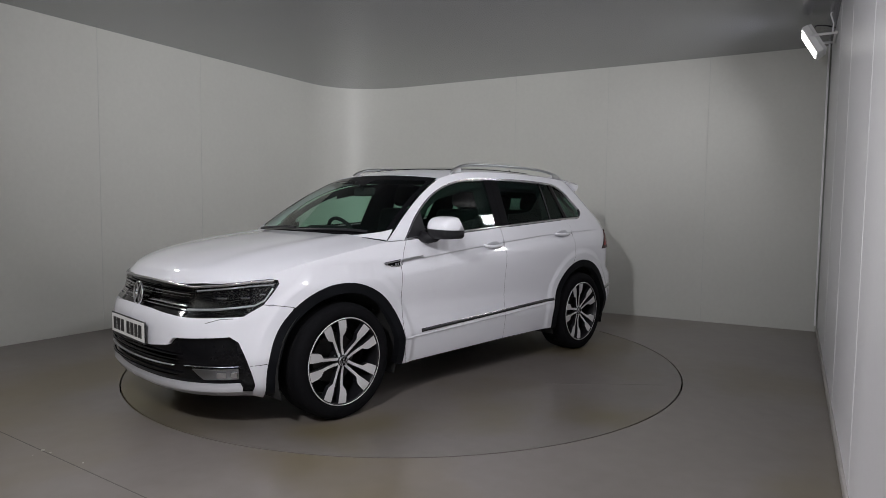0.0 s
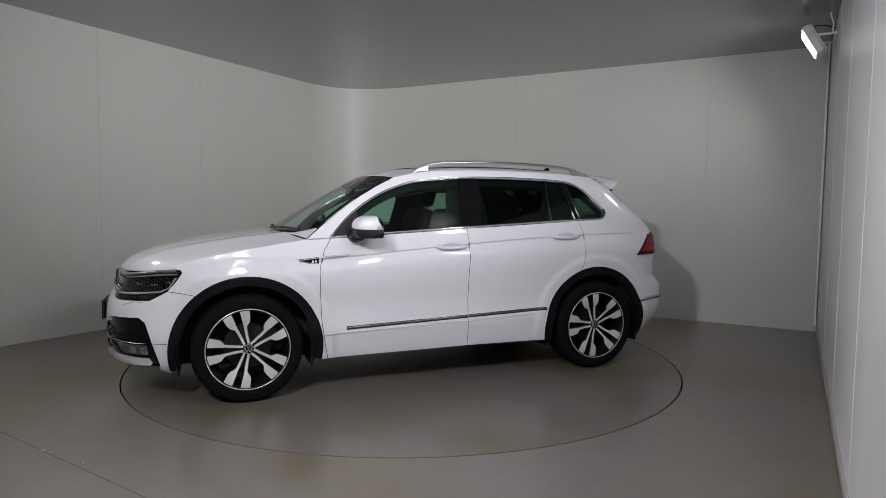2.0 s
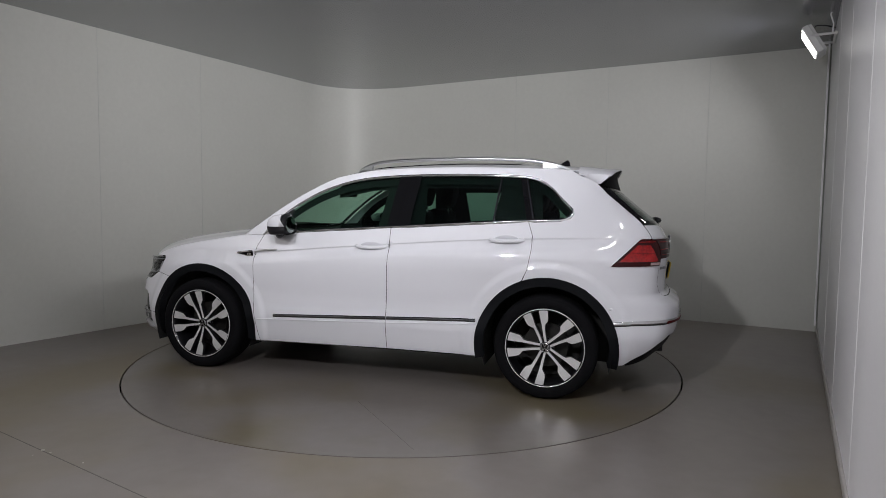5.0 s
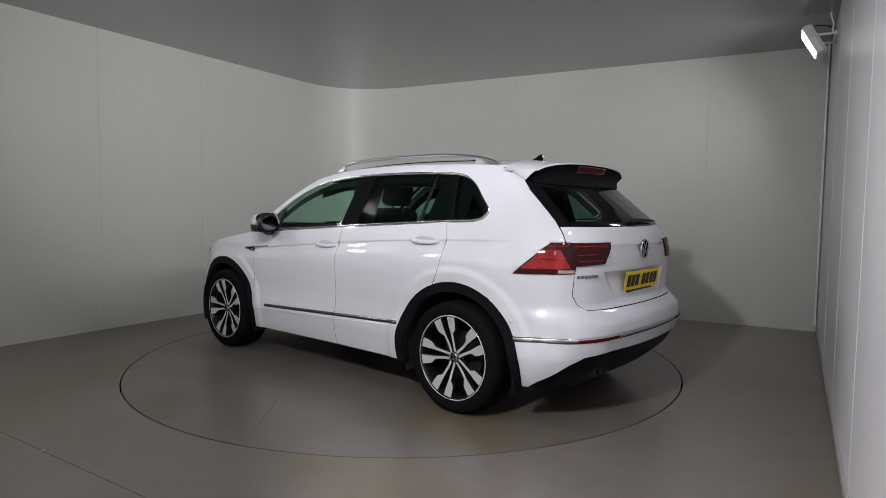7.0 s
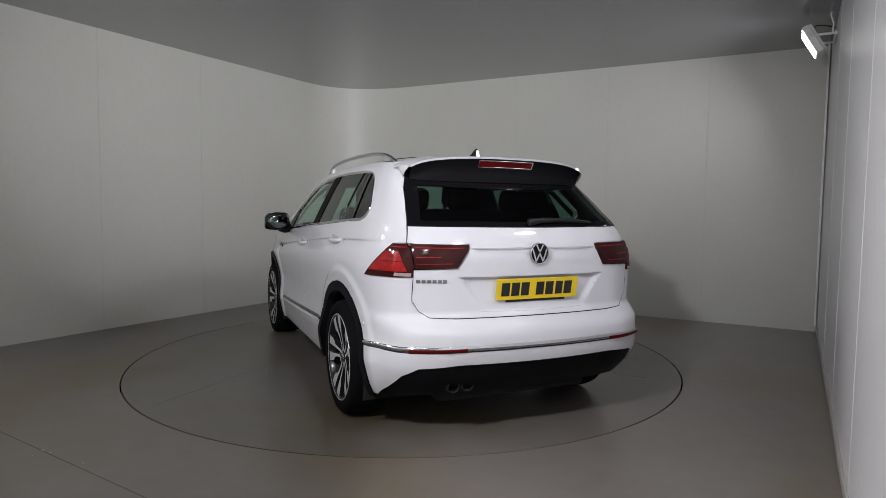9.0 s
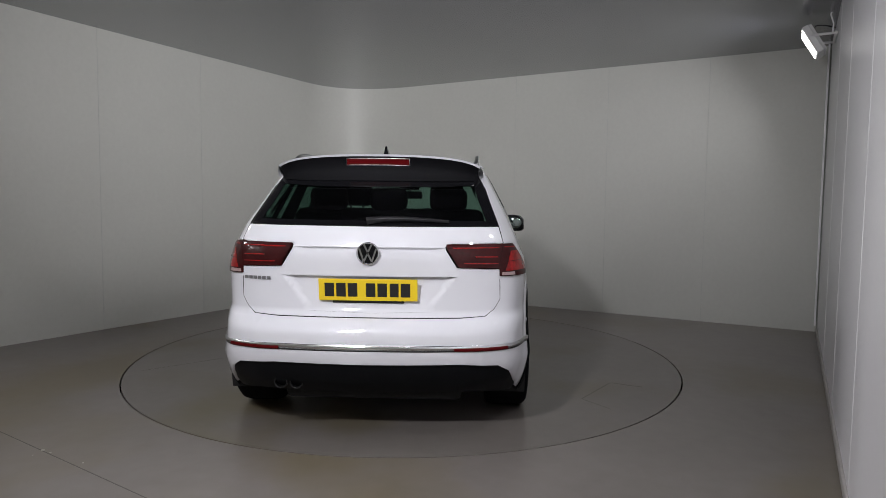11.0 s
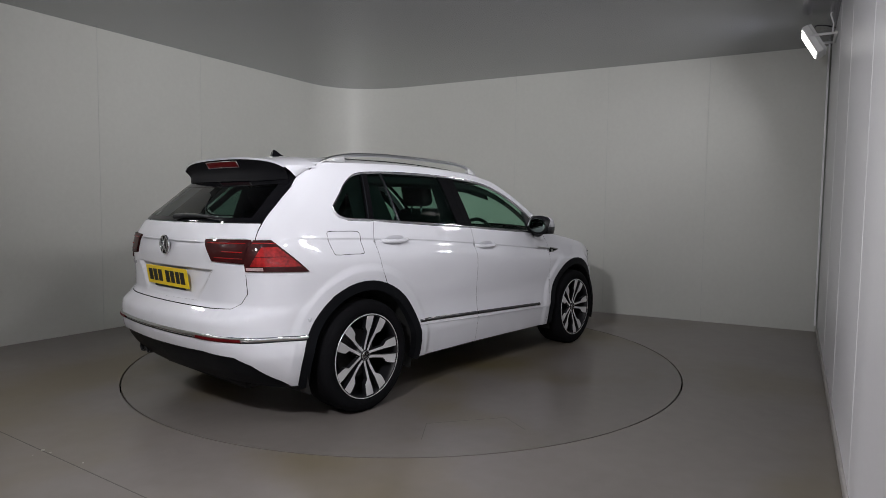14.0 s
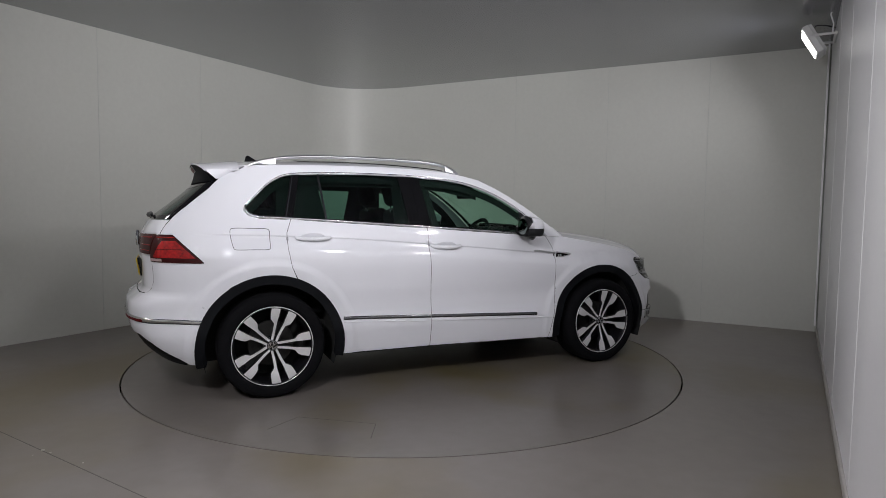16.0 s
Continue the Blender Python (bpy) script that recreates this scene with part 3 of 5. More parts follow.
SILL = [(-1.500, 1.252), (-1.475, 1.222), (-1.41, 1.203), (-1.24, 1.196), (-0.8, 1.172), (-0.375, 1.146), (0.04, 1.12), (0.455, 1.094)]
top_fx, top_fz = spline([(-p[0], p[0]) for p in DLO]), spline([(-p[0], p[1]) for p in DLO])
SILLZ = spline([(p[0], p[1]) for p in SILL[2:]] + [(0.815, 1.066)])
TOPZ = spline([(p[0], p[1]) for p in reversed(DLO)], True)
dlo_line = smooth_line(DLO, 5) + smooth_line(SILL + [(0.813, 1.068)], 4)[:-1]
dlo_uz = trace(dlo_line)

front_edge = [("s", 0.80, 1.064), ("s", 0.848, 0.98), ("s", 0.874, 0.88), ("s", 0.877, 0.738), ("s", 0.868, 0.495), ("s", 0.843, 0.332), ("s", 0.824, 0.246)]
b_edge = [("s", -0.218, 1.133), ("s", -0.222, 0.989), ("s", -0.212, 0.826), ("s", -0.206, 0.497), ("s", -0.210, 0.262)]
c_edge = [("s", -1.205, 1.192), ("s", -1.238, 1.10), ("s", -1.235, 0.997), ("s", -1.213, 0.873), ("s", -1.178, 0.796)]
RA = 0.48


def body_side(sgn):
    # front wing
    wing = front_edge + [("s", 0.868, 0.246)] + arch(HUB, RA, 192, 48.5)[1:] + [("s", 1.664, 0.708), ("s", 1.74, 0.722), ("s", 1.82, 0.732), ("s", 1.775, 0.786), ("s", 1.733, 0.846),
           ("s", 1.738, 0.866), ("s", 1.80, 0.874), ("s", 1.79, 0.890), ("s", 1.72, 0.915), ("s", 1.60, 0.948), ("s", 1.42, 0.985), ("s", 1.20, 1.022), ("s", 0.97, 1.058)]
    sheet("front_wing", shell, trace(wing), PAINT, car, sgn, gap=GAPW, step=0.03)
    # doors, each with the sill cover below it as one skin
    front_door = front_edge[::-1] + [("s", 0.455, 1.087), ("s", 0.04, 1.113)] + b_edge
    fd = sheet("front_door", shell, trace(front_door), PAINT, car, sgn, gap=GAPW, step=0.03)
    rear_door = b_edge[::-1] + [("s", -0.375, 1.139), ("s", -0.8, 1.165), ("s", -1.10, 1.183)] + c_edge + arch(-HUB, RA, 70.2, -10)[1:]
    rd = sheet("rear_door", shell, trace(rear_door), PAINT, car, sgn, gap=GAPW, step=0.03)
    # screen pillar, roof side and rear quarter
    frame_out = [("s", 0.80, 1.066), ("s", 0.97, 1.060)] + smooth_line(GLASSEDGE, 3) + [("s", x, ROOFEDGE(x)) for x in (0.2, 0.05, -0.2, -0.5, -0.8, -1.04, -1.3, -1.5)]
    frame_out += [("r", 0.590, 1.545), ("r", 0.610, 1.454), ("r", 0.645, 1.33), ("r", 0.695, 1.181), ("r", 0.716, 1.092), ("s", -1.943, 1.092), ("s", -1.752, 0.908)]
    frame_out += [("s", -1.606, 0.748)] + arch(-HUB, RA, 123, 70.5, 12)[1:] + c_edge[::-1][1:]
    inner = smooth_line(DLO, 5)[::-1]
    frame_out += [("s", -1.24, 1.189), ("s", -1.41, 1.196), ("s", -1.478, 1.215), ("s", -1.506, 1.250)]
    sheet("side_frame", shell, trace(frame_out + inner), PAINT, car, sgn, gap=0.0016, thick=0.016, step=0.03)
    # dark seals behind the shut lines
    for line in (front_edge, b_edge, c_edge, [("s", 1.664, 0.708), ("s", 1.74, 0.722), ("s", 1.82, 0.732)]):
        band("door_seal", trace(line, False), 0.014, GAP, car, sgn, off=-0.0012, thick=0.008)
    # window surround and panes
    ring = dlo_uz + dlo_uz[:2]
    band("window_surround", ring, 0.010, CHROME, car, sgn, off=0.006, thick=0.012, side=-0.45, label="thin chrome window surround")

    def pane(name, x0t, x0b, x1t, x1b, mat, back=0.010):
        """A side window between two leaning edges."""
        pts = []
        n = 16
        for i in range(n + 1):
            x = x0t + (x1t - x0t) * i / n
            pts.append(("s", x, TOPZ(x) - 0.004))
        for i in range(n + 1):
            x = x1b + (x0b - x1b) * i / n
            zb = SILLZ(x) + 0.006 if x > -1.40 else max(SILLZ(-1.40) + 0.006, SILLZ(-1.40) + 0.006 + (-1.40 - x) * 0.55)
            pts.append(("s", x, zb))
        return sheet(name, shell, trace(pts), mat, car, sgn, off=-back, thick=0.004, step=0.05)

    pane("front_side_window", 0.76, 0.80, -0.235, -0.19, WINDOW)
    pane("rear_side_window", -0.385, -0.35, -0.985, -0.955, PRIVACY)
    pane("rear_vent_window", -0.998, -0.968, -1.125, -1.195, PRIVACY)
    pane("quarter_window", -1.175, -1.245, -1.325, -1.485, PRIVACY)

    def post(name, xt, xb, w, mat, off=-0.006):
        pts = [("s", xt, TOPZ(xt) - 0.006), ("s", xt - w, TOPZ(xt - w) - 0.006), ("s", xb - w, SILLZ(xb - w) + 0.004), ("s", xb, SILLZ(xb) + 0.004)]
        sheet(name, shell, trace(pts), mat, car, sgn, off=off, thick=0.02, step=0.05)

    post("door_post", -0.225, -0.18, 0.075, FACEBLACK)
    post("door_post", -0.304, -0.262, 0.085, FACEBLACK)
    post("window_divider", -0.984, -0.954, 0.010, DARKCHROME, -0.004)
    post("window_divider", -1.122, -1.192, 0.055, GLOSSBLACK, -0.005)
    post("window_divider", -1.162, -1.232, 0.009, DARKCHROME, -0.003)
    # mirror foot triangle
    tri = [("s", 0.79, 1.078), ("s", 0.60, 1.092), ("s", 0.60, 1.262), ("s", 0.66, 1.215)]
    sheet("mirror_triangle", shell, trace(tri), BLACKP, car, sgn, off=-0.004, thick=0.02, step=0.05)
    # chrome strip over the sill, and the ledge line of the sill cover
    strip_line = [("s", 0.70, 0.452), ("s", -0.205, 0.487)]
    band("sill_strip", trace(strip_line, False), 0.024, DARKCHROME, fd, sgn, off=0.010, label="dark chrome strip")
    band("sill_strip", trace([("s", -0.214, 0.4875), ("s", -0.868, 0.512)], False), 0.024, DARKCHROME, rd, sgn, off=0.010, label="dark chrome strip")
    band("sill_ledge", trace([("s", 0.838, 0.418), ("s", -0.205, 0.455)], False), 0.012, PAINT, fd, sgn, off=0.007)
    band("sill_ledge", trace([("s", -0.216, 0.455), ("s", -0.866, 0.486)], False), 0.012, PAINT, rd, sgn, off=0.007)
    # arch trims
    for cx, a0, a1 in ((HUB, -14, 191), (-HUB, -11, 194)):
        n = 40
        inner_r = 0.422
        place = [("s", cx + r * math.cos(radians(a)), HUBZ + r * math.sin(radians(a))) for r, seq in ((RA, range(n + 1)), (inner_r, range(n, -1, -1))) for a in [a0 + (a1 - a0) * i / n for i in seq]]
        sheet("arch_trim", shell, trace(place), TRIM, car, sgn, off=0.010, thick=0.05, step=0.03, label="matt black wheel arch trim")
    # wheel wells
    for cx in (HUB, -HUB):
        bm = bmesh.new()
        n = 24
        rows = []
        for i in range(n + 1):
            a = radians(-20 + 220 * i / n)
            rows.append([bm.verts.new((cx + 0.44 * math.cos(a), sgn * y, max(0.17, HUBZ + 0.44 * math.sin(a)))) for y in (0.875, 0.50)])
        for a, b in zip(rows, rows[1:]):
            bm.faces.new((a[0], b[0], b[1], a[1]))
        bm.faces.new([r[1] for r in rows])
        part("wheel_liner", bm, LININGM, car)
    # door handles
    for x, z, door in ((-0.085, 1.004, fd), (-1.065, 1.072, rd)):
        m = on_shell(u_side(x, z), z, sgn, 0.0)
        bm = bmesh.new()
        pts = [(-0.118, 0.004), (-0.105, 0.013), (-0.07, 0.022), (0.0, 0.026), (0.07, 0.022), (0.105, 0.013), (0.118, 0.004)]
        tube(bm, [m @ Vector((k, d, 0)) for k, d in pts], [0.010, 0.014, 0.016, 0.0165, 0.016, 0.014, 0.010], 12, 0.9)
        h = part("door_handle", bm, PAINT, door, smooth=True)
        bm = bmesh.new()
        bmesh.ops.create_uvsphere(bm, u_segments=20, v_segments=10, radius=1.0, matrix=m @ Matrix.Diagonal((0.085, 0.004, 0.034, 1)))
        part("handle_cup", bm, PAINT, door, smooth=True)
    # wing badge: dark tapering fin with a chrome edge running on into the door
    fin = [("s", 1.012, 0.920), ("s", 0.885, 0.938), ("s", 0.885, 0.897), ("s", 0.94, 0.897)]
    sheet("wing_badge", shell, trace(fin), GLOSSBLACK, car, sgn, off=0.007, thick=0.008, step=0.03, label="dark wing badge with chrome edge")
    band("badge_fin", trace([("s", 1.015, 0.922), ("s", 0.885, 0.936)], False), 0.012, CHROME, car, sgn, off=0.012)
    band("badge_fin", trace([("s", 1.008, 0.918), ("s", 0.945, 0.899), ("s", 0.89, 0.899)], False), 0.008, CHROME, car, sgn, off=0.012)
    band("badge_fin", trace([("s", 0.868, 0.934), ("s", 0.78, 0.943), ("s", 0.678, 0.951)], False), 0.016, SATIN, fd, sgn, off=0.007)
    for dx in (0.925, 0.905):
        bm = bmesh.new()
        box(bm, (-0.006, 0.0, -0.009), (0.006, 0.011, 0.009), m=on_shell(u_side(dx, 0.913), 0.913, sgn))
        part("badge_bar", bm, CHROME, car)
    band("bumper_seam", trace([("s", 1.903, 0.404), ("s", 1.83, 0.407), ("s", 1.822, 0.407)], False), 0.004, GAP, car, sgn, off=0.0006, thick=0.002)
    # parking sensors
    for x, z in ((1.79, 0.471), (-1.762, 0.632)):
        bm = bmesh.new()
        lathe(bm, [(0.0005, 0.004), (0.009, 0.004), (0.0105, 0.001), (0.0105, -0.01), (0.0005, -0.01)], 20, False, on_shell(u_side(x, z), z, sgn))
        part("parking_sensor", bm, SATIN if x > 0 else PAINT, car, smooth=True)


for sgn in (1, -1):
    body_side(sgn)

# fuel flap on the right-hand rear quarter: a raised lid with a thin line round it
fl = smooth_line([(-1.350, 1.085), (-1.352, 1.115), (-1.375, 1.128), (-1.47, 1.131), (-1.575, 1.131), (-1.597, 1.115), (-1.592, 1.06), (-1.578, 1.005), (-1.555, 0.993), (-1.45, 0.993),
                  (-1.365, 0.993), (-1.350, 1.01), (-1.350, 1.083)], 4)
band("fuel_flap", trace(fl, False), 0.0036, GAP, car, -1, off=0.0008, thick=0.002, label="rounded fuel flap outline")

# bonnet, windscreen, roof
hood_out = [(a / 20, -0.9975) for a in range(21)] + [(1.0, -0.9975 + 1.995 * i / 40) for i in range(1, 40)] + [(a / 20, 0.9975) for a in range(20, -1, -1)] + [(0.0, 0.9975 - 1.995 * i / 40) for i in range(1, 40)]
sheet("bonnet", hood, hood_out, PAINT, car, step=0.04, ref=UP, thick=0.028)
scr_out = [(a / 14, -0.975) for a in range(15)] + [(1.0, -0.975 + 1.95 * i / 30) for i in range(1, 30)] + [(a / 14, 0.975) for a in range(14, -1, -1)] + [(0.0, 0.975 - 1.95 * i / 30) for i in range(1, 30)]
screen = sheet("windscreen", windscreen, scr_out, SCREEN, car, step=0.07, ref=UP, thick=0.005)


def border(name, surf, quads, mat, parent, off, ref=UP):
    for q in quads:
        n = 14
        pts = []
        for (p, r) in zip(q, q[1:] + q[:1]):
            pts += [(p[0] + (r[0] - p[0]) * i / n, p[1] + (r[1] - p[1]) * i / n) for i in range(n)]
        sheet(name, surf, pts, mat, parent, off=off, thick=0.003, step=0.08, ref=ref)


border("screen_border", windscreen, [[(0.0, -0.97), (0.07, -0.97), (0.07, 0.97), (0.0, 0.97)], [(0.90, -0.97), (0.995, -0.97), (0.995, 0.97), (0.90, 0.97)],
                                     [(0.07, -0.97), (0.90, -0.97), (0.90, -0.915), (0.07, -0.925)], [(0.07, 0.97), (0.90, 0.97), (0.90, 0.915), (0.07, 0.925)],
                                     [(0.80, -0.12), (0.905, -0.16), (0.905, 0.16), (0.80, 0.12)]], GLOSSBLACK, screen, 0.0016)
for sgn in (1, -1):
    sheet("cowl_corner", windscreen, [(0.0, 0.55 * sgn), (0.025, 0.72 * sgn), (0.075, 0.90 * sgn), (0.11, 0.975 * sgn), (0.0, 0.985 * sgn)], PAINT, car, off=0.006, thick=0.008, step=0.05, ref=UP)
REND = 0.945
roof_out = [(REND * a / 30, -1.0) for a in range(31)] + [(REND, -1.0 + 2 * i / 36) for i in range(1, 36)] + [(REND * a / 30, 1.0) for a in range(30, -1, -1)] + [(0.0, 1.0 - 2 * i / 36) for i in range(1, 36)]
roof_ob = sheet("roof", roof, roof_out, PAINT, car, step=0.045, ref=UP, thick=0.02)
sheet("sunroof", roof, [(0.13 + 0.54 * i / 12, -0.74) for i in range(13)] + [(0.67, -0.74 + 1.48 * i / 12) for i in range(1, 12)] + [(0.67 - 0.54 * i / 12, 0.74) for i in range(13)] + [(0.13, 0.74 - 1.48 * i / 12) for i in range(1, 12)],
      GLOSSBLACK, roof_ob, off=0.004, step=0.06, ref=UP, thick=0.004, label="dark glass sunroof")
# cowl with wipers
bm = bmesh.new()
rows = []
for i in range(25):
    w = -0.96 + 1.92 * i / 24
    a, b = Vector(hood(0.0, w)), Vector(windscreen(0.03, w))
    rows.append([bm.verts.new(q) for q in (a + Vector((0.02, 0, -0.018)), a * 0.5 + b * 0.5 + Vector((0, 0, -0.03)), b + Vector((0.0, 0, 0.002)))])
for a, b in zip(rows, rows[1:]):
    for k in range(2):
        bm.faces.new((a[k], a[k + 1], b[k + 1], b[k]))
bmesh.ops.recalc_face_normals(bm, faces=bm.faces)
part("cowl", bm, BLACKP, car, smooth=True)
for w0, w1, a1 in ((-0.72, -0.05, 0.035), (0.02, 0.80, 0.04)):
    bm = bmesh.new()
    tube(bm, [Vector(windscreen(0.015 + a1 * math.sin(math.pi * i / 10 * 0.6), w0 + (w1 - w0) * i / 10)) + Vector((0.012, 0, 0.016)) for i in range(11)], 0.009, 6)
    part("wiper", bm, BLACKP, car)

# roof rails
for sgn in (1, -1):
    bm = bmesh.new()
    pr = [(0.135, 1.526), (0.065, 1.574), (-0.058, 1.609), (-0.30, 1.624), (-0.635, 1.630), (-0.95, 1.627), (-1.18, 1.614), (-1.35, 1.586), (-1.47, 1.540)]
    fx, fz = spline([(i, p[0]) for i, p in enumerate(pr)]), spline([(i, p[1]) for i, p in enumerate(pr)])
    tube(bm, [(fx(i / 4), sgn * (0.605 - 0.03 * (i / 32) ** 2), fz(i / 4) + 0.008) for i in range(33)], [0.007] + [0.0125] * 31 + [0.007], 12, 1.0)
    rail = part("roof_rail", bm, SATIN, car, "satin silver roof rail", True)
    for span in (range(0, 7), range(26, 33)):
        bm = bmesh.new()
        rows = []
        for i in span:
            x, y, z = fx(i / 4), sgn * (0.605 - 0.03 * (i / 32) ** 2), fz(i / 4) + 0.006
            zr = min(z - 0.004, ROOFEDGE(x) + 0.004)
            rows.append([bm.verts.new((x, y + dy, q)) for dy, q in ((0.011, z), (0.017, zr), (-0.017, zr), (-0.011, z))])
        for a, b in zip(rows, rows[1:]):
            for k in range(4):
                bm.faces.new((a[k], b[k], b[(k + 1) % 4], a[(k + 1) % 4]))
        bm.faces.new(rows[0][::-1])
        bm.faces.new(rows[-1])
        bmesh.ops.recalc_face_normals(bm, faces=bm.faces)
        part("rail_foot", bm, SATIN, rail)

# shark fin aerial
bm = bmesh.new()
fin = [(-1.30, 0.0), (-1.345, 0.020), (-1.385, 0.050), (-1.402, 0.056), (-1.412, 0.045), (-1.425, 0.0)]
va = [bm.verts.new((x, 0.016 * (1 - h / 0.075), ROOFMID(x) + h)) for x, h in fin]
vb = [bm.verts.new((x, -0.016 * (1 - h / 0.075), ROOFMID(x) + h)) for x, h in fin]
bm.faces.new(va)
bm.faces.new(vb[::-1])
for i in range(len(fin)):
    j = (i + 1) % len(fin)
    bm.faces.new((va[j], va[i], vb[i], vb[j]))
part("aerial", bm, GLOSSBLACK, car, "black shark fin aerial")

# ---- front end ----
bumper = [("f", 0.0, 0.690), ("f", 0.20, 0.688), ("f", 0.50, 0.668), ("f", 0.59, 0.667), ("s", 1.921, 0.675), ("s", 1.82, 0.732), ("s", 1.74, 0.722), ("s", 1.664, 0.708)]
bumper += arch(HUB, RA, 48, -16.5)[1:] + [("s", 1.80, 0.196), ("s", 1.868, 0.225), ("s", 1.870, 0.275), ("s", 1.905, 0.385), ("s", 1.953, 0.535), ("s", 1.99, 0.566), ("f", 0.475, 0.552), ("f", 0.43, 0.508),
           ("f", 0.27, 0.488), ("f", 0.0, 0.485)]
front_bumper = sheet("front_bumper", shell, trace(bumper), PAINT, car, whole=True, gap=0.0014, thick=0.03)
mask = [("f", 0.0, 0.52), ("f", 0.40, 0.53), ("f", 0.46, 0.575), ("s", 1.98, 0.59), ("s", 1.935, 0.54), ("s", 1.885, 0.38), ("s", 1.850, 0.275), ("s", 1.855, 0.20), ("f", 0.57, 0.19), ("f", 0.0, 0.19)]
intake = sheet("lower_intake", shell, trace(mask), GLOSSBLACK, car, whole=True, off=-0.024, thick=0.04, label="gloss black lower intake")
lip = [("f", 0.0, 0.296), ("f", 0.57, 0.300), ("s", 1.940, 0.297), ("s", 1.922, 0.262), ("f", 0.575, 0.266), ("f", 0.0, 0.262)]
sheet("bumper_lip", shell, trace(lip), PAINT, front_bumper, whole=True, off=0.008, thick=0.03, label="white lower lip")
band("intake_strip", trace([("f", 0.0, 0.395), ("f", 0.25, 0.397), ("f", 0.47, 0.400)], False), 0.0045, SATIN, front_bumper, off=-0.016, thick=0.008, whole=True, label="thin chrome line")
band("splitter_strip", trace([("f", 0.0, 0.232), ("f", 0.3, 0.233), ("f", 0.60, 0.234), ("s", 1.90, 0.230), ("s", 1.86, 0.226)], False), 0.009, SATIN, front_bumper, off=-0.004, thick=0.02, whole=True)
band("fog_strip", trace([("f", 0.545, 0.404), ("f", 0.63, 0.403), ("s", 1.955, 0.400)], False), 0.006, CHROME, front_bumper, off=-0.012, thick=0.010, label="thin chrome line", sgn=1)
band("fog_strip", trace([("f", 0.545, 0.404), ("f", 0.63, 0.403), ("s", 1.955, 0.400)], False), 0.006, CHROME, front_bumper, off=-0.012, thick=0.010, label="thin chrome line", sgn=-1)
for z in (0.35, 0.43, 0.455):
    band("intake_slat", trace([("f", 0.0, z), ("f", 0.3, z), ("f", 0.50, z)], False), 0.007, GLOSSBLACK, intake, off=-0.018, thick=0.008, whole=True)
for sgn in (1, -1):
    fog = [("f", 0.585, 0.386), ("s", 1.956, 0.385), ("s", 1.950, 0.326), ("f", 0.635, 0.328)]
    f0 = sheet("fog_lamp", shell, trace(fog), SATIN, front_bumper, sgn, off=-0.014, thick=0.02, step=0.03, label="clear fog lamp")
    sheet("fog_lens", shell, trace(fog), COVER, f0, sgn, off=-0.006, thick=0.004, step=0.03)
    for xx, ww in ((2.03, 0.05), (1.975, 0.035)):
        bm = bmesh.new()
        box(bm, (-ww / 2, 0.0, -0.018), (ww / 2, 0.010, 0.018), 0.004, on_shell(u_side(xx, 0.357), 0.357, sgn, -0.013))
        part("fog_reflector", bm, LAMPIN, f0)
    # headlamp: dark housing, two projector blocks, light guides, clear cover
    out = [("f", 0.506, 0.818), ("f", 0.62, 0.836), ("s", 1.874, 0.853), ("s", 1.742, 0.855), ("s", 1.737, 0.843), ("s", 1.778, 0.786), ("s", 1.829, 0.730), ("s", 1.921, 0.679), ("f", 0.60, 0.674), ("f", 0.508, 0.675), ("f", 0.496, 0.741)]
    lamp = sheet("headlamp", shell, trace(out), GLOSSBLACK, car, sgn, off=-0.030, thick=0.02, step=0.03, label="headlamp with dark housing and chrome light guides")
    sheet("lamp_cover", shell, trace(out), COVER, lamp, sgn, off=0.0, thick=0.03, step=0.03)
    for k, (y0, x0, z0, w0, h0) in enumerate(((0.66, None, 0.775, 0.10, 0.05), (None, 1.90, 0.775, 0.085, 0.05), (None, 1.82, 0.792, 0.05, 0.045))):
        u0 = u_front(y0, z0) if y0 else u_side(x0, z0)
        m = on_shell(u0, z0, sgn, -0.026)
        bm = bmesh.new()
        box(bm, (-w0 / 2, -0.01, -h0 / 2), (w0 / 2, 0.014, h0 / 2), 0.006, m)
        pj = part("projector", bm, GLOSSBLACK, lamp)
        bm = bmesh.new()
        box(bm, (-w0 * 0.30, 0.010, -h0 * 0.22), (w0 * 0.30, 0.017, h0 * 0.06), 0.004, m)
        part("projector_lens", bm, LAMPIN, pj)
    band("light_guide", trace([("f", 0.503, 0.706), ("f", 0.65, 0.713), ("s", 1.86, 0.731), ("s", 1.81, 0.755), ("s", 1.768, 0.82)], False), 0.009, GUIDE, lamp, sgn, off=-0.003, thick=0.012)
    band("light_guide", trace([("f", 0.53, 0.806), ("f", 0.65, 0.820), ("s", 1.88, 0.836), ("s", 1.76, 0.842)], False), 0.008, GUIDE, lamp, sgn, off=-0.004, thick=0.012)
    band("light_guide", trace([("f", 0.53, 0.690), ("f", 0.65, 0.690), ("s", 1.915, 0.692)], False), 0.006, GLOSSBLACK, lamp, sgn, off=-0.006, thick=0.012)
    band("washer_flap", trace([("f", 0.640, 0.64), ("f", 0.70, 0.664), ("s", 1.97, 0.664)], False), 0.003, GAP, front_bumper, sgn, off=0.0008, thick=0.002)
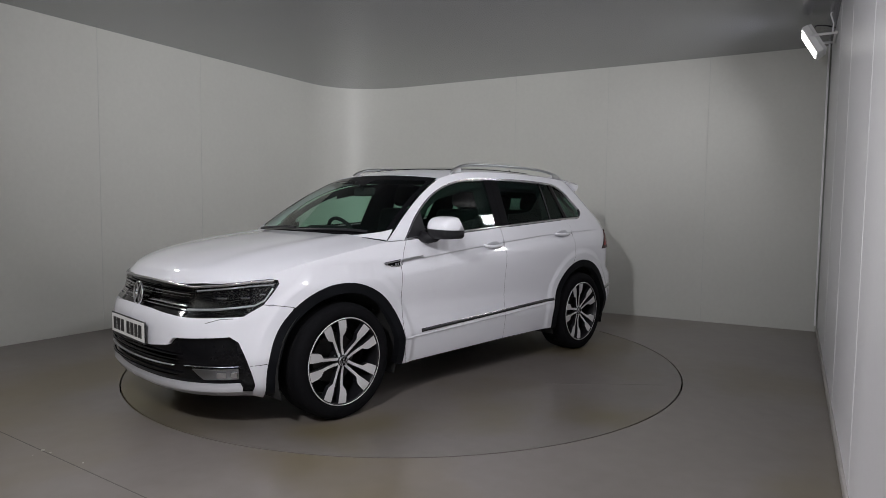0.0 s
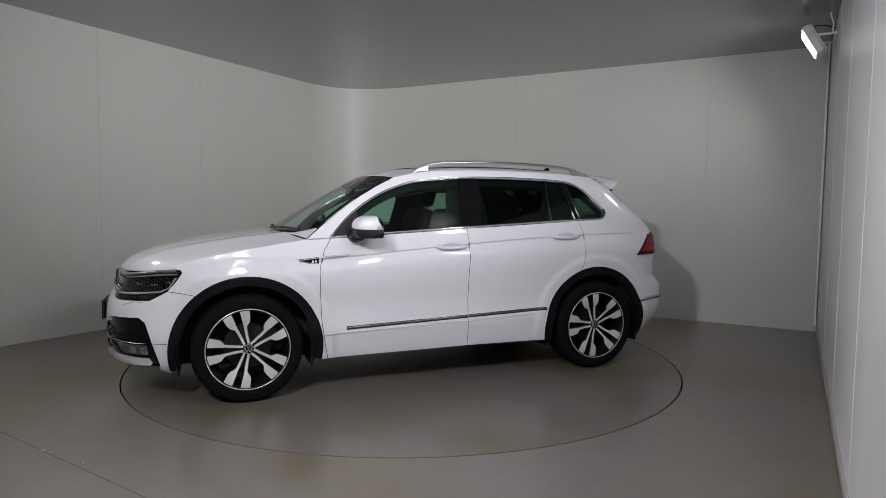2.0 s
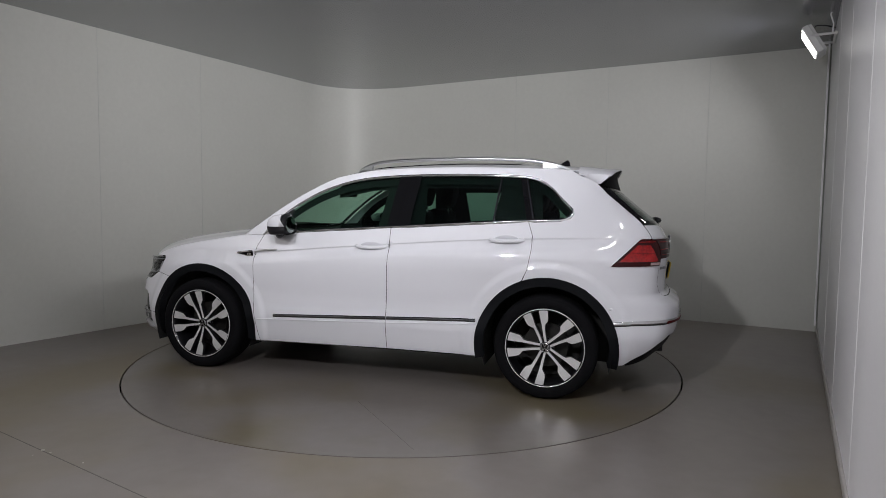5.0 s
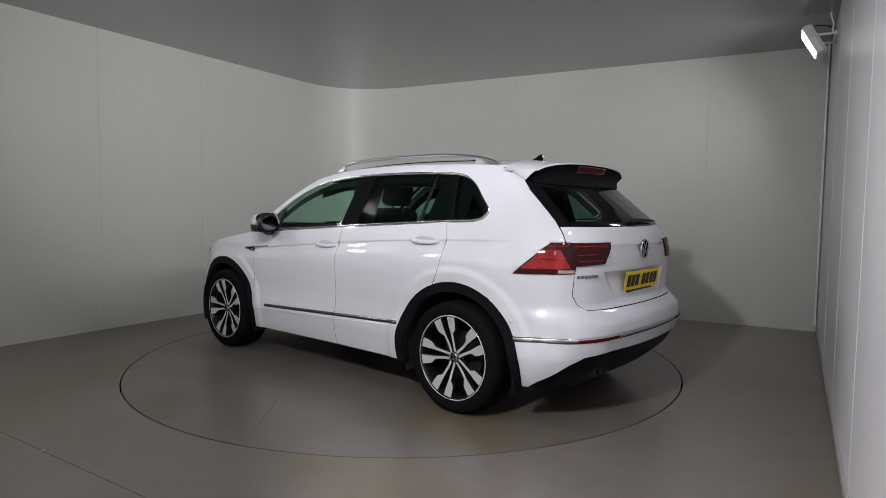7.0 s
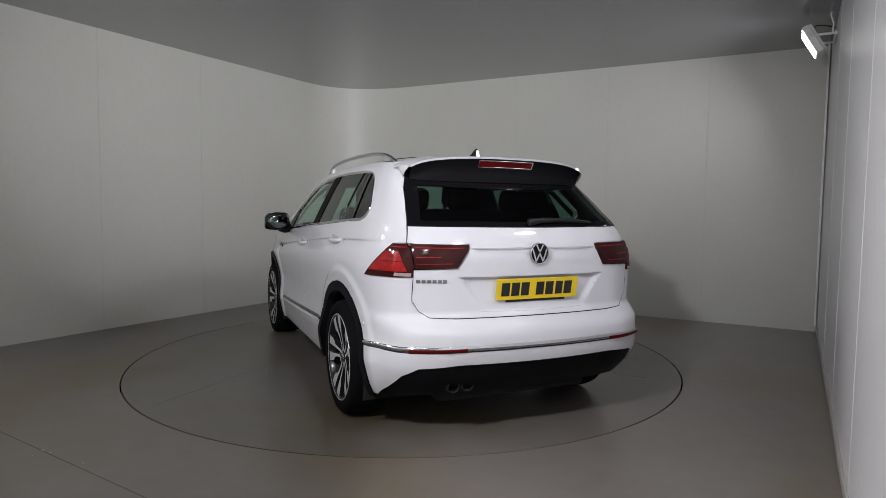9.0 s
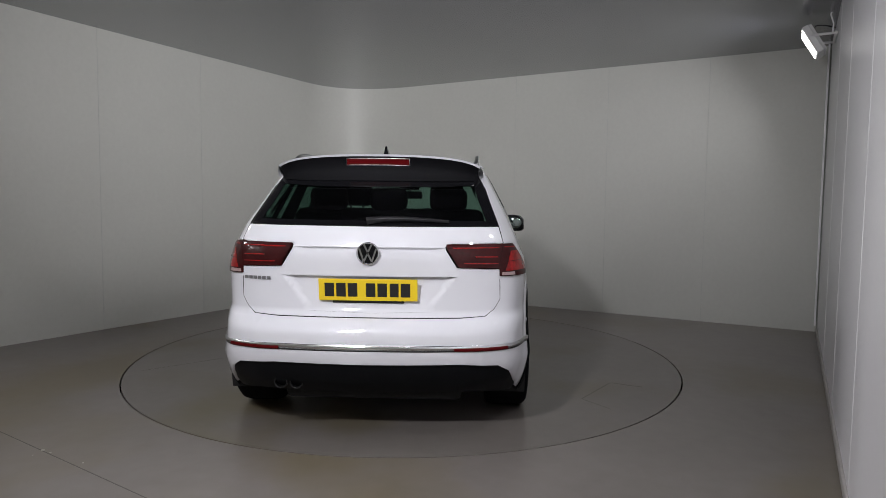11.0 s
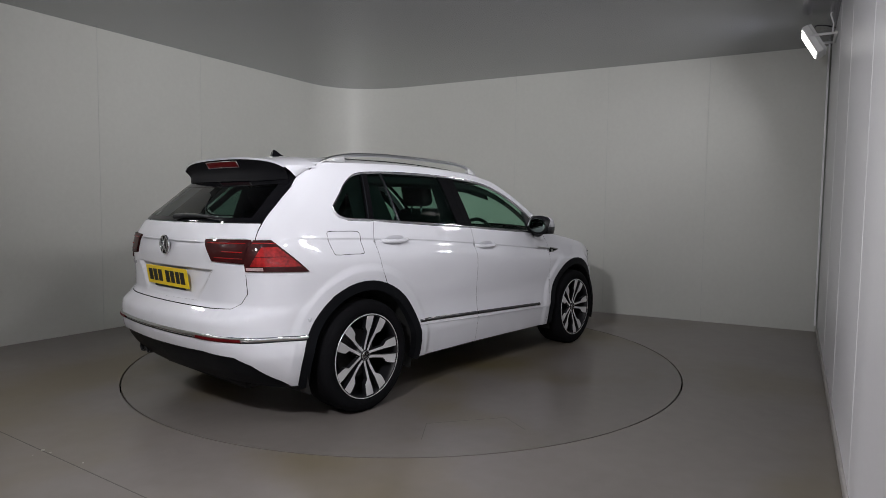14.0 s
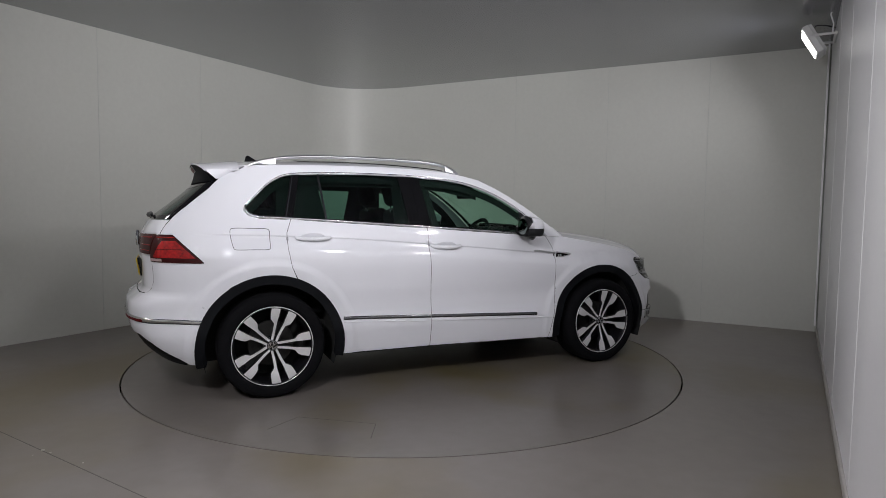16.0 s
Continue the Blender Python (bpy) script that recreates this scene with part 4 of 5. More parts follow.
# radiator grille
gr = [("f", 0.0, 0.838), ("f", 0.30, 0.832), ("f", 0.500, 0.820), ("f", 0.488, 0.741), ("f", 0.500, 0.676), ("f", 0.30, 0.690), ("f", 0.0, 0.697)]
grille = sheet("grille", shell, trace(gr), GLOSSBLACK, car, whole=True, off=-0.03, thick=0.02, label="black radiator grille with chrome bars")
band("grille_bar", trace([("f", 0.0, 0.842), ("f", 0.3, 0.836), ("f", 0.506, 0.826), ("f", 0.65, 0.842), ("s", 1.87, 0.860), ("s", 1.76, 0.866)], False), 0.013, CHROME, grille, off=0.008, thick=0.03, whole=True, label="chrome bar")
for z0, z1, w0 in ((0.786, 0.784, 0.008), (0.770, 0.768, 0.004), (0.732, 0.726, 0.008), (0.716, 0.711, 0.004)):
    band("grille_bar", trace([("f", 0.0, z0), ("f", 0.25, z0), ("f", 0.488, z1)], False), w0, CHROME, grille, off=-0.008, thick=0.014, whole=True, label="chrome bar")
for z0 in (0.750, 0.805):
    band("grille_slat", trace([("f", 0.0, z0), ("f", 0.25, z0), ("f", 0.485, z0 - 0.004)], False), 0.008, GLOSSBLACK, grille, off=-0.016, thick=0.012, whole=True)


def emblem(m, r, parent):
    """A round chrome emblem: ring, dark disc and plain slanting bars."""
    bm = bmesh.new()
    lathe(bm, [(r * 0.86, 0.0), (r * 0.86, 0.010), (r * 0.93, 0.014), (r, 0.009), (r, 0.0)], 40, True, m)
    ring = part("emblem", bm, CHROME, parent, "round chrome emblem", True)
    bm = bmesh.new()
    lathe(bm, [(0.0005, 0.004), (r * 0.88, 0.003), (r * 0.88, -0.004), (0.0005, -0.004)], 40, False, m)
    part("emblem_disc", bm, GLOSSBLACK, ring)
    for x0, z0, x1, z1 in ((-0.34, 0.78, -0.0, 0.12), (0.34, 0.78, 0.0, 0.12), (-0.74, 0.42, -0.36, -0.72), (0.74, 0.42, 0.36, -0.72), (-0.36, -0.72, 0.0, 0.0), (0.36, -0.72, 0.0, 0.0)):
        bm = bmesh.new()
        d = Vector((x1 - x0, 0, z1 - z0)) * r
        c = Vector(((x0 + x1) / 2 * r, 0, (z0 + z1) / 2 * r))
        mm = m @ Matrix.Translation(c) @ Matrix.Rotation(math.atan2(d.x, d.z), 4, "Y")
        box(bm, (-r * 0.075, 0.003, -d.length / 2), (r * 0.075, 0.011, d.length / 2), 0.0, mm)
        part("emblem_bar", bm, CHROME, ring)


def facing(x, y, z, yaw, lean=0.0):
    """A pose whose y axis points outward, level, by degrees from the car's left side."""
    return pose(x, y, z, 0, 0, yaw) @ pose(0, 0, 0, lean)


emblem(facing(2.185, 0, 0.752, -90, 6), 0.070, grille)


def number_plate(m, mat, height, label, holder):
    """A number plate 520 mm long, with plain bars for its characters."""
    bm = bmesh.new()
    box(bm, (-0.19, -0.012, -height / 2 - 0.015), (0.19, -0.001, height / 2 - 0.004), 0.003, m)
    base = part("plate_holder", bm, BLACKP, holder)
    bm = bmesh.new()
    box(bm, (-0.26, 0.0, -height / 2), (0.26, 0.004, height / 2), 0.0015, m)
    plate = part("number_plate", bm, mat, base, label)
    if mat is PLATEW:
        bm = bmesh.new()
        box(bm, (-0.268, -0.004, -height / 2 - 0.010), (0.268, 0.0025, height / 2 + 0.008), 0.003, m)
        part("plate_frame", bm, BLACKP, base, "black plate frame")
    x = -0.222
    for i, wdt in enumerate((0.050, 0.046, 0.050, 0.050, 0, 0.050, 0.050, 0.050)):
        if not wdt:
            x += 0.034
            continue
        bm = bmesh.new()
        box(bm, (x, 0.004, -0.037), (x + wdt, 0.0052, 0.037), 0.0, m)
        part("plate_bar", bm, INK, plate)
        x += 0.061
    return plate


number_plate(facing(2.254, 0, 0.553, -90), PLATEW, 0.112, "white number plate with dark bars", front_bumper)

# ---- rear end ----
rb = [("s", -1.606, 0.748), ("s", -1.752, 0.908), ("r", 0.697, 0.915), ("r", 0.702, 0.79), ("r", 0.668, 0.737), ("r", 0.62, 0.705), ("r", 0.48, 0.698), ("r", 0.0, 0.698), ("r", 0.0, 0.462), ("r", 0.485, 0.464), ("r", 0.69, 0.448),
      ("r", 0.755, 0.405), ("s", -1.90, 0.290), ("s", -1.845, 0.252)] + arch(-HUB, RA, 191, 124)
rear_bumper = sheet("rear_bumper", shell, trace(rb), PAINT, car, whole=True, gap=0.0006, thick=0.03)
df = [("r", 0.0, 0.485), ("r", 0.485, 0.485), ("r", 0.70, 0.470), ("s", -1.94, 0.36), ("s", -1.87, 0.27), ("s", -1.87, 0.235), ("r", 0.60, 0.262), ("r", 0.0, 0.258)]
diffuser = sheet("rear_diffuser", shell, trace(df), TRIM, car, whole=True, off=-0.014, thick=0.04, label="matt black rear bumper underside")
cs = [("s", -1.745, 0.534), ("s", -1.93, 0.545), ("r", 0.70, 0.553), ("r", 0.45, 0.556), ("r", 0.0, 0.557)]
band("bumper_strip", trace(cs, False), 0.024, CHROME, rear_bumper, off=0.010, whole=True, label="chrome bumper strip")
cs2 = [("s", -1.745, 0.520), ("s", -1.93, 0.531), ("r", 0.70, 0.536), ("r", 0.45, 0.538), ("r", 0.0, 0.540)]
band("strip_shadow", trace(cs2, False), 0.008, BLACKP, rear_bumper, off=0.004, whole=True)
for sgn in (1, -1):
    band("reflector", trace([("r", 0.735, 0.546), ("r", 0.60, 0.5475), ("r", 0.455, 0.549)], False), 0.026, BRAKELENS, rear_bumper, sgn, off=0.014, label="red reflector")
    # rear lamp in two pieces: on the quarter and on the tailgate
    quarter = [("s", -1.758, 0.909), ("s", -1.943, 1.086), ("r", 0.712, 1.086), ("r", 0.690, 0.97), ("r", 0.698, 0.917)]
    rl = sheet("rear_lamp", shell, trace(quarter), DARKRED, car, sgn, off=0.008, thick=0.03, step=0.025, label="red rear lamp with smoked edges")
    # red lens patch whose bright colour carries light thrown back inside the lamp
    sheet("red_lens", shell, trace([("s", -1.805, 0.940), ("s", -1.918, 1.048), ("r", 0.752, 1.048), ("r", 0.738, 0.990), ("r", 0.722, 0.945)]), REDLENS, rl, sgn, off=0.010, thick=0.004, step=0.025, label="red lens patch, brightened for light its facets throw back")
    for z in (0.995,):
        band("light_guide", trace([("s", -1.83 - (z - 0.94) * 1.0, z), ("s", -1.93, z), ("r", 0.74, z)], False), 0.005, DARKRED, rl, sgn, off=0.013, thick=0.004)
    band("light_guide", trace([("s", -1.925, 1.068), ("r", 0.76, 1.070), ("r", 0.715, 1.070)], False), 0.006, REDLENS, rl, sgn, off=0.011, thick=0.004)
    sheet("reversing_lens", shell, trace([("r", 0.775, 0.921), ("r", 0.772, 0.938), ("r", 0.704, 0.938), ("r", 0.704, 0.922)]), CLEARLENS, rl, sgn, off=0.0115, thick=0.004, step=0.025, label="clear reversing lens")
    inner = [("r", 0.702, 1.086), ("r", 0.408, 1.084), ("r", 0.422, 1.05), ("r", 0.475, 0.966), ("r", 0.684, 0.960)]
    il = sheet("tailgate_lamp", shell, trace(inner), DARKRED, car, sgn, off=0.010, thick=0.03, step=0.025, label="smoked red tailgate lamp")
    band("light_guide", trace([("r", 0.685, 1.068), ("r", 0.44, 1.066)], False), 0.006, REDLENS, il, sgn, off=0.013, thick=0.004)
    band("light_guide", trace([("r", 0.680, 0.985), ("r", 0.50, 0.988)], False), 0.008, REDLENS, il, sgn, off=0.013, thick=0.004)
    # the middle red bar is a glint put into the colour
    band("light_guide", trace([("r", 0.680, 1.020), ("r", 0.56, 1.022)], False), 0.007, REDLENS, il, sgn, off=0.013, thick=0.004)
tg = [("r", 0.0, 1.176), ("r", 0.35, 1.178), ("r", 0.690, 1.180), ("r", 0.714, 1.093), ("r", 0.40, 1.089), ("r", 0.408, 1.055), ("r", 0.468, 0.960), ("r", 0.694, 0.954), ("r", 0.699, 0.79), ("r", 0.6655, 0.737), ("r", 0.619, 0.7065),
      ("r", 0.48, 0.7005), ("r", 0.0, 0.7005), ("r", 0.0, 0.722), ("r", 0.335, 0.730), ("r", 0.470, 0.914), ("r", 0.0, 0.914)]
tailgate = sheet("tailgate", shell, trace(tg), PAINT, car, whole=True, thick=0.045, gap=0.0015)


def recess(u, z):
    x, y, _ = shell(u, z)
    edge = 0.335 + (z - 0.730) / (0.914 - 0.730) * 0.135
    d = 0.024 * ease((edge - abs(y)) / 0.05 + 0.02) * min(1.0, max(0.0, (z - 0.722) / 0.17)) ** 0.8
    return x + d, y, z


sheet("plate_recess", recess, trace([("r", 0.0, 0.915), ("r", 0.472, 0.915), ("r", 0.337, 0.729), ("r", 0.0, 0.721)]), PAINT, tailgate, whole=True, thick=0.0, step=0.025)
band("tailgate_crease", trace([("r", 0.0, 1.071), ("r", 0.2, 1.071), ("r", 0.40, 1.070)], False), 0.006, PAINT, tailgate, off=0.004, thick=0.004, whole=True)
number_plate(facing(-2.164, 0, 0.845, 90, -9), PLATEY, 0.118, "yellow number plate with dark bars", tailgate)
emblem(on_shell(UEND, 1.037, 1, 0.002), 0.060, tailgate)
for i in range(6):
    y = 0.672 - i * 0.0265
    bm = bmesh.new()
    box(bm, (-0.0100, 0.0, -0.0085), (0.0100, 0.005, 0.0085), 0.0, on_shell(u_rear(y, 0.896), 0.896))
    part("model_bar", bm, LETTER, tailgate)
band("tailgate_seal", trace([("r", 0.698, 0.90), ("r", 0.698, 0.79), ("r", 0.665, 0.737), ("r", 0.6185, 0.7065), ("r", 0.48, 0.7005), ("r", 0.0, 0.7005)], False), 0.0045, GAP, tailgate, off=-0.0012, thick=0.01, whole=True)
for sgn in (1, -1):
    band("tailgate_seal", trace([("r", 0.715, 1.093), ("r", 0.693, 1.181), ("r", 0.644, 1.33), ("r", 0.609, 1.45)], False), 0.0045, GAP, tailgate, sgn, off=-0.0012, thick=0.01)
# rear window and its wiper
rw = [("r", 0.0, 1.183), ("r", 0.35, 1.185), ("r", 0.688, 1.187), ("r", 0.642, 1.33), ("r", 0.606, 1.454), ("r", 0.595, 1.50), ("r", 0.0, 1.50)]
rear_window = sheet("rear_window", shell, trace(rw), REARGLASS, car, whole=True, off=-0.004, thick=0.004, step=0.06)
for pts in ([("r", 0.0, 1.183), ("r", 0.35, 1.185), ("r", 0.688, 1.187), ("r", 0.680, 1.212), ("r", 0.0, 1.207)],
            [("r", 0.688, 1.187), ("r", 0.642, 1.33), ("r", 0.606, 1.454), ("r", 0.545, 1.454), ("r", 0.580, 1.33), ("r", 0.622, 1.212)],
            [("r", 0.0, 1.395), ("r", 0.35, 1.400), ("r", 0.56, 1.415), ("r", 0.60, 1.47), ("r", 0.595, 1.50), ("r", 0.0, 1.50)]):
    if pts[0][1] == 0.0:
        sheet("window_border", shell, trace(pts), GLOSSBLACK, rear_window, whole=True, off=-0.002, thick=0.003, step=0.05)
    else:
        for sgn in (1, -1):
            sheet("window_border", shell, trace(pts), GLOSSBLACK, rear_window, sgn, off=-0.002, thick=0.003, step=0.05)
bm = bmesh.new()
tube(bm, [Vector((shell(u_rear(abs(y), z), z)[0] - 0.022, y, z)) for y, z in ((0.02, 1.205), (-0.08, 1.216), (-0.2, 1.217), (-0.32, 1.212), (-0.42, 1.206))],
     [0.020, 0.015, 0.012, 0.010, 0.006], 8)
part("rear_wiper", bm, BLACKP, car, smooth=True)

# roof spoiler: white top with turned-down ends, black under face, brake lamp
def spoiler_top(a, w):
    k = abs(w)
    x0, x1 = -1.52, -1.815 + 0.075 * k ** 3
    x = x0 + (x1 - x0) * a
    half = 0.622 - 0.028 * a
    zr = ROOFEDGE(max(x, -1.72)) + (ROOFMID(max(x, -1.72)) - ROOFEDGE(max(x, -1.72))) * (1 - k ** 2.6) + 0.006
    return x, w * half, zr - 0.055 * max(0.0, -1.72 - x) - 0.035 * k ** 10 * (1 - 0.3 * a)


so = [(a / 10, -1.0) for a in range(11)] + [(1.0, -1.0 + 2 * i / 40) for i in range(1, 40)] + [(a / 10, 1.0) for a in range(10, -1, -1)] + [(0.0, 1.0 - 2 * i / 40) for i in range(1, 40)]
spoiler = sheet("spoiler", spoiler_top, so, PAINT, car, step=0.045, ref=UP, thick=0.012, label="white roof spoiler with black under face")
bm = bmesh.new()
rows = []
for i in range(41):
    w = -0.985 + 1.97 * i / 40
    k = abs(w)
    t = Vector(spoiler_top(0.985, w))
    t.z -= 0.010
    zl = 1.432 + 0.012 * k ** 6
    y = w * 0.588
    xg = shell(u_rear(min(abs(y), 0.59), zl), zl)[0]
    mid1 = Vector((t.x + 0.030, t.y * 0.995, t.z - 0.045 * (1 - 0.4 * k ** 8)))
    rows.append([bm.verts.new(q) for q in (t, mid1, mid1 * 0.45 + Vector((xg - 0.006, y, zl)) * 0.55 + Vector((0.003, 0, 0)), Vector((xg - 0.005, y, zl)))])
for a, b in zip(rows, rows[1:]):
    for k in range(3):
        bm.faces.new((a[k], a[k + 1], b[k + 1], b[k]))
bmesh.ops.recalc_face_normals(bm, faces=bm.faces)
under = part("under_face", bm, FACEBLACK, spoiler, smooth=True)
def lamp_point(y, s, proud):
    """A point on the spoiler's black face, s of the way down its upper slope."""
    w = y / 0.594
    t = Vector(spoiler_top(0.985, w))
    return Vector((t.x + 0.030 * s - 0.83 * proud, y, t.z - 0.014 - 0.045 * s - 0.55 * proud))


bm = bmesh.new()
rows = [[bm.verts.new(lamp_point(-0.180 + 0.36 * i / 16, s, h)) for s, h in ((0.22, -0.004), (0.25, 0.003), (0.92, 0.003), (0.96, -0.004))] for i in range(17)]
for a, b in zip(rows, rows[1:]):
    for k in range(3):
        bm.faces.new((a[k], a[k + 1], b[k + 1], b[k]))
bmesh.ops.recalc_face_normals(bm, faces=bm.faces)
brake_lamp = part("brake_lamp", bm, BRAKELENS, spoiler, "narrow red brake lamp in a pale frame")
ring = [lamp_point(-0.183 + 0.366 * i / 12, 0.18, 0.002) for i in range(13)] + [lamp_point(0.183 - 0.366 * i / 12, 0.98, 0.002) for i in range(13)]
bm = bmesh.new()
tube(bm, ring + [ring[0]], [0.0022] * 27, 6)
part("lamp_frame", bm, SATIN, brake_lamp, "thin pale frame", True)
for sgn in (1, -1):
    bm = bmesh.new()
    rows = []
    for i in range(9):
        a = 0.10 + 0.895 * i / 8
        t = Vector(spoiler_top(a, 1.0))
        zl = 1.548 - 0.090 * (i / 8)
        q = Vector(shell(u_rear(0.592 + 0.018 * (i / 8), zl), zl)) + Vector((-0.012, 0.004, 0))
        q.x = min(q.x, t.x + 0.05 + 0.02 * i / 8)
        rows.append([bm.verts.new((v.x, sgn * v.y, v.z)) for v in (t, t * 0.5 + q * 0.5 + Vector((0, 0.006, 0)), q, q + Vector((0.03, -0.03, 0)))])
    for a, b in zip(rows, rows[1:]):
        for k in range(3):
            bm.faces.new((a[k], a[k + 1], b[k + 1], b[k]))
    bmesh.ops.recalc_face_normals(bm, faces=bm.faces)
    part("spoiler_ear", bm, PAINT, spoiler, smooth=True)
# white cheeks that carry the rear pillars up to the spoiler
for sgn in (1, -1):
    sheet("spoiler_cheek", shell, trace([("r", 0.582, 1.492), ("r", 0.598, 1.505), ("r", 0.611, 1.454), ("r", 0.626, 1.400), ("r", 0.6235, 1.400), ("r", 0.600, 1.452)]), PAINT, spoiler, sgn, off=0.002, thick=0.006, step=0.03)
# exhaust tips
for y in (0.395, 0.480):
    bm = bmesh.new()
    lathe(bm, [(0.030, 0.0), (0.036, 0.0), (0.037, -0.02), (0.036, -0.16), (0.031, -0.16), (0.031, -0.01)], 24, True, facing(-2.115, y, 0.330, 90))
    tip = part("exhaust_tip", bm, TIPMETAL, car, "dark chrome exhaust tip", True)
    bm = bmesh.new()
    bmesh.ops.create_circle(bm, cap_ends=True, radius=0.031, segments=20, matrix=facing(-2.115, y, 0.330, 90) @ Matrix.Translation((0, -0.06, 0)) @ Matrix.Rotation(radians(90), 4, "X"))
    part("tip_hollow", bm, GAP, tip)

# ---- floor pan and cabin ----
bm = bmesh.new()
box(bm, (-1.95, -0.50, 0.19), (1.95, 0.50, 0.30), 0.03)
part("underbody", bm, LININGM, car)
bm = bmesh.new()
box(bm, (-0.86, -0.84, 0.24), (0.84, 0.84, 0.33), 0.02)
part("floor_pan", bm, LININGM, car)
bm = bmesh.new()
box(bm, (0.86, -0.49, 0.30), (2.02, 0.49, 0.80), 0.05)
part("engine_bay", bm, LININGM, car)
bm = bmesh.new()
box(bm, (-2.05, -0.49, 0.30), (-1.25, 0.49, 0.66), 0.04)
part("boot_floor", bm, LININGM, car)
# inner skins of the cabin, up to the window line, and the headliner
for sgn in (1, -1):
    inn = [("s", 0.86, 0.34), ("s", 0.86, 1.06), ("s", 0.455, 1.112), ("s", -0.375, 1.166), ("s", -1.24, 1.214), ("s", -1.55, 1.215), ("s", -1.90, 1.16), ("s", -1.90, 0.92), ("s", -1.55, 0.90), ("s", -0.9, 0.62), ("s", -0.84, 0.34)]
    sheet("door_lining", shell, trace(inn), CABIN, car, sgn, off=-0.075, thick=0.0, step=0.09)
    sheet("pillar_lining", shell, trace([("s", -1.36, 1.50), ("s", -1.50, 1.515), ("s", -1.60, 1.42), ("s", -1.84, 1.20), ("s", -1.50, 1.20), ("s", -1.53, 1.29)]), CABIN, car, sgn, off=-0.03, thick=0.0, step=0.08)
    ring_o = smooth_line(DLO, 4)
    ring_i = []
    for i, (_, x, z) in enumerate(ring_o):
        (_, xa, za), (_, xb, zb) = ring_o[max(0, i - 1)], ring_o[min(len(ring_o) - 1, i + 1)]
        k = 0.055 / math.hypot(xb - xa, zb - za)
        ring_i.append(("s", x - (zb - za) * k, z + (xb - xa) * k))
    sheet("window_lining", shell, trace(ring_o + ring_i[::-1]), CABIN, car, sgn, off=-0.045, thick=0.0, step=0.08)
    # upholstered pillars and cant rail inside the glass
    for x0, x1 in ((-0.14, -0.42), (-1.00, -1.27)):
        sheet("pillar_lining", shell, trace([("s", x0, TOPZ(x0) + 0.02), ("s", x1, TOPZ(x1) + 0.02), ("s", x1 - 0.03, SILLZ(x1) - 0.02), ("s", x0 + 0.06, SILLZ(x0) - 0.02)]), CABIN, car, sgn, off=-0.075, thick=0.0, step=0.09)
    cant = [("s", x, TOPZ(x) - 0.060) for x in (0.28, 0.0, -0.3, -0.6, -0.9, -1.15)] + [("s", x, TOPZ(x) + 0.02) for x in (-1.15, -0.9, -0.6, -0.3, 0.0, 0.28)]
    sheet("cant_rail_lining", shell, trace(cant), CABIN, car, sgn, off=-0.085, thick=0.0, step=0.09)
sheet("headliner", roof, [(0.02, -0.93), (0.96, -0.93), (0.96, 0.93), (0.02, 0.93)], ROOFLINE, car, off=-0.035, thick=0.0, step=0.1, ref=UP)


def rounded(bm, size, m, bevel):
    box(bm, [-s / 2 for s in size], [s / 2 for s in size], bevel, m, 3)


# dashboard
bm = bmesh.new()
prof = [(1.06, 1.06), (0.90, 1.085), (0.72, 1.085), (0.58, 1.06), (0.50, 1.00), (0.52, 0.85), (0.62, 0.60), (1.0, 0.60)]
va = [bm.verts.new((x, -0.74, z)) for x, z in prof]
vb = [bm.verts.new((x, 0.74, z)) for x, z in prof]
bm.faces.new(va)
bm.faces.new(vb[::-1])
for i in range(len(prof)):
    j = (i + 1) % len(prof)
    bm.faces.new((va[j], va[i], vb[i], vb[j]))
bmesh.ops.recalc_face_normals(bm, faces=bm.faces)
dash = part("dashboard", bm, CABIN, car, "dark dashboard")
bm = bmesh.new()
rounded(bm, (0.22, 0.34, 0.07), Matrix.Translation((0.56, -0.36, 1.09)), 0.03)
part("binnacle", bm, CABIN, dash)
# steering wheel, on the right
bm = bmesh.new()
m = pose(0.40, -0.36, 1.02, 0, -62, 0)
ring = [m @ Vector((0.185 * math.cos(i / 36 * math.tau), 0.185 * math.sin(i / 36 * math.tau), 0)) for i in range(37)]
tube(bm, ring, 0.016, 8)
wheel_s = part("steering_wheel", bm, CABIN, car, "black steering wheel", True)
bm = bmesh.new()
rounded(bm, (0.13, 0.15, 0.05), m, 0.02)
rounded(bm, (0.05, 0.34, 0.02), m, 0.008)
part("wheel_boss", bm, CABIN, wheel_s)


def seat(x, y, w, back_lean, hx):
    s = new("seat")
    s.parent = car
    bm = bmesh.new()
    rounded(bm, (0.52, w, 0.20), pose(x + 0.10, y, 0.62, 0, -6), 0.06)
    part("cushion", bm, SEATM, s, smooth=True)
    bm = bmesh.new()
    rounded(bm, (0.16, w, 0.66), pose(x - 0.25, y, 0.95, 0, -back_lean), 0.06)
    part("backrest", bm, SEATM, s, smooth=True)
    return s


def headrest(s, x, y, z, w=0.27, h=0.19):
    bm = bmesh.new()
    rounded(bm, (0.11, w, h), pose(x, y, z, 0, -14), 0.045)
    part("headrest", bm, SEATM, s, smooth=True)
    for k in (-0.05, 0.05):
        bm = bmesh.new()
        tube(bm, [(x - 0.0, y + k, z - 0.22), (x, y + k, z - 0.06)], 0.007, 8)
        part("headrest_post", bm, CHROME, s, smooth=True)


for y in (-0.37, 0.37):
    s = seat(0.05, y, 0.50, 14, 0)
    headrest(s, -0.33, y, 1.385)
s = seat(-0.88, 0.0, 1.28, 16, 0)
for y in (-0.40, 0.0, 0.40):
    headrest(s, -1.24, y, 1.335, 0.25, 0.15)
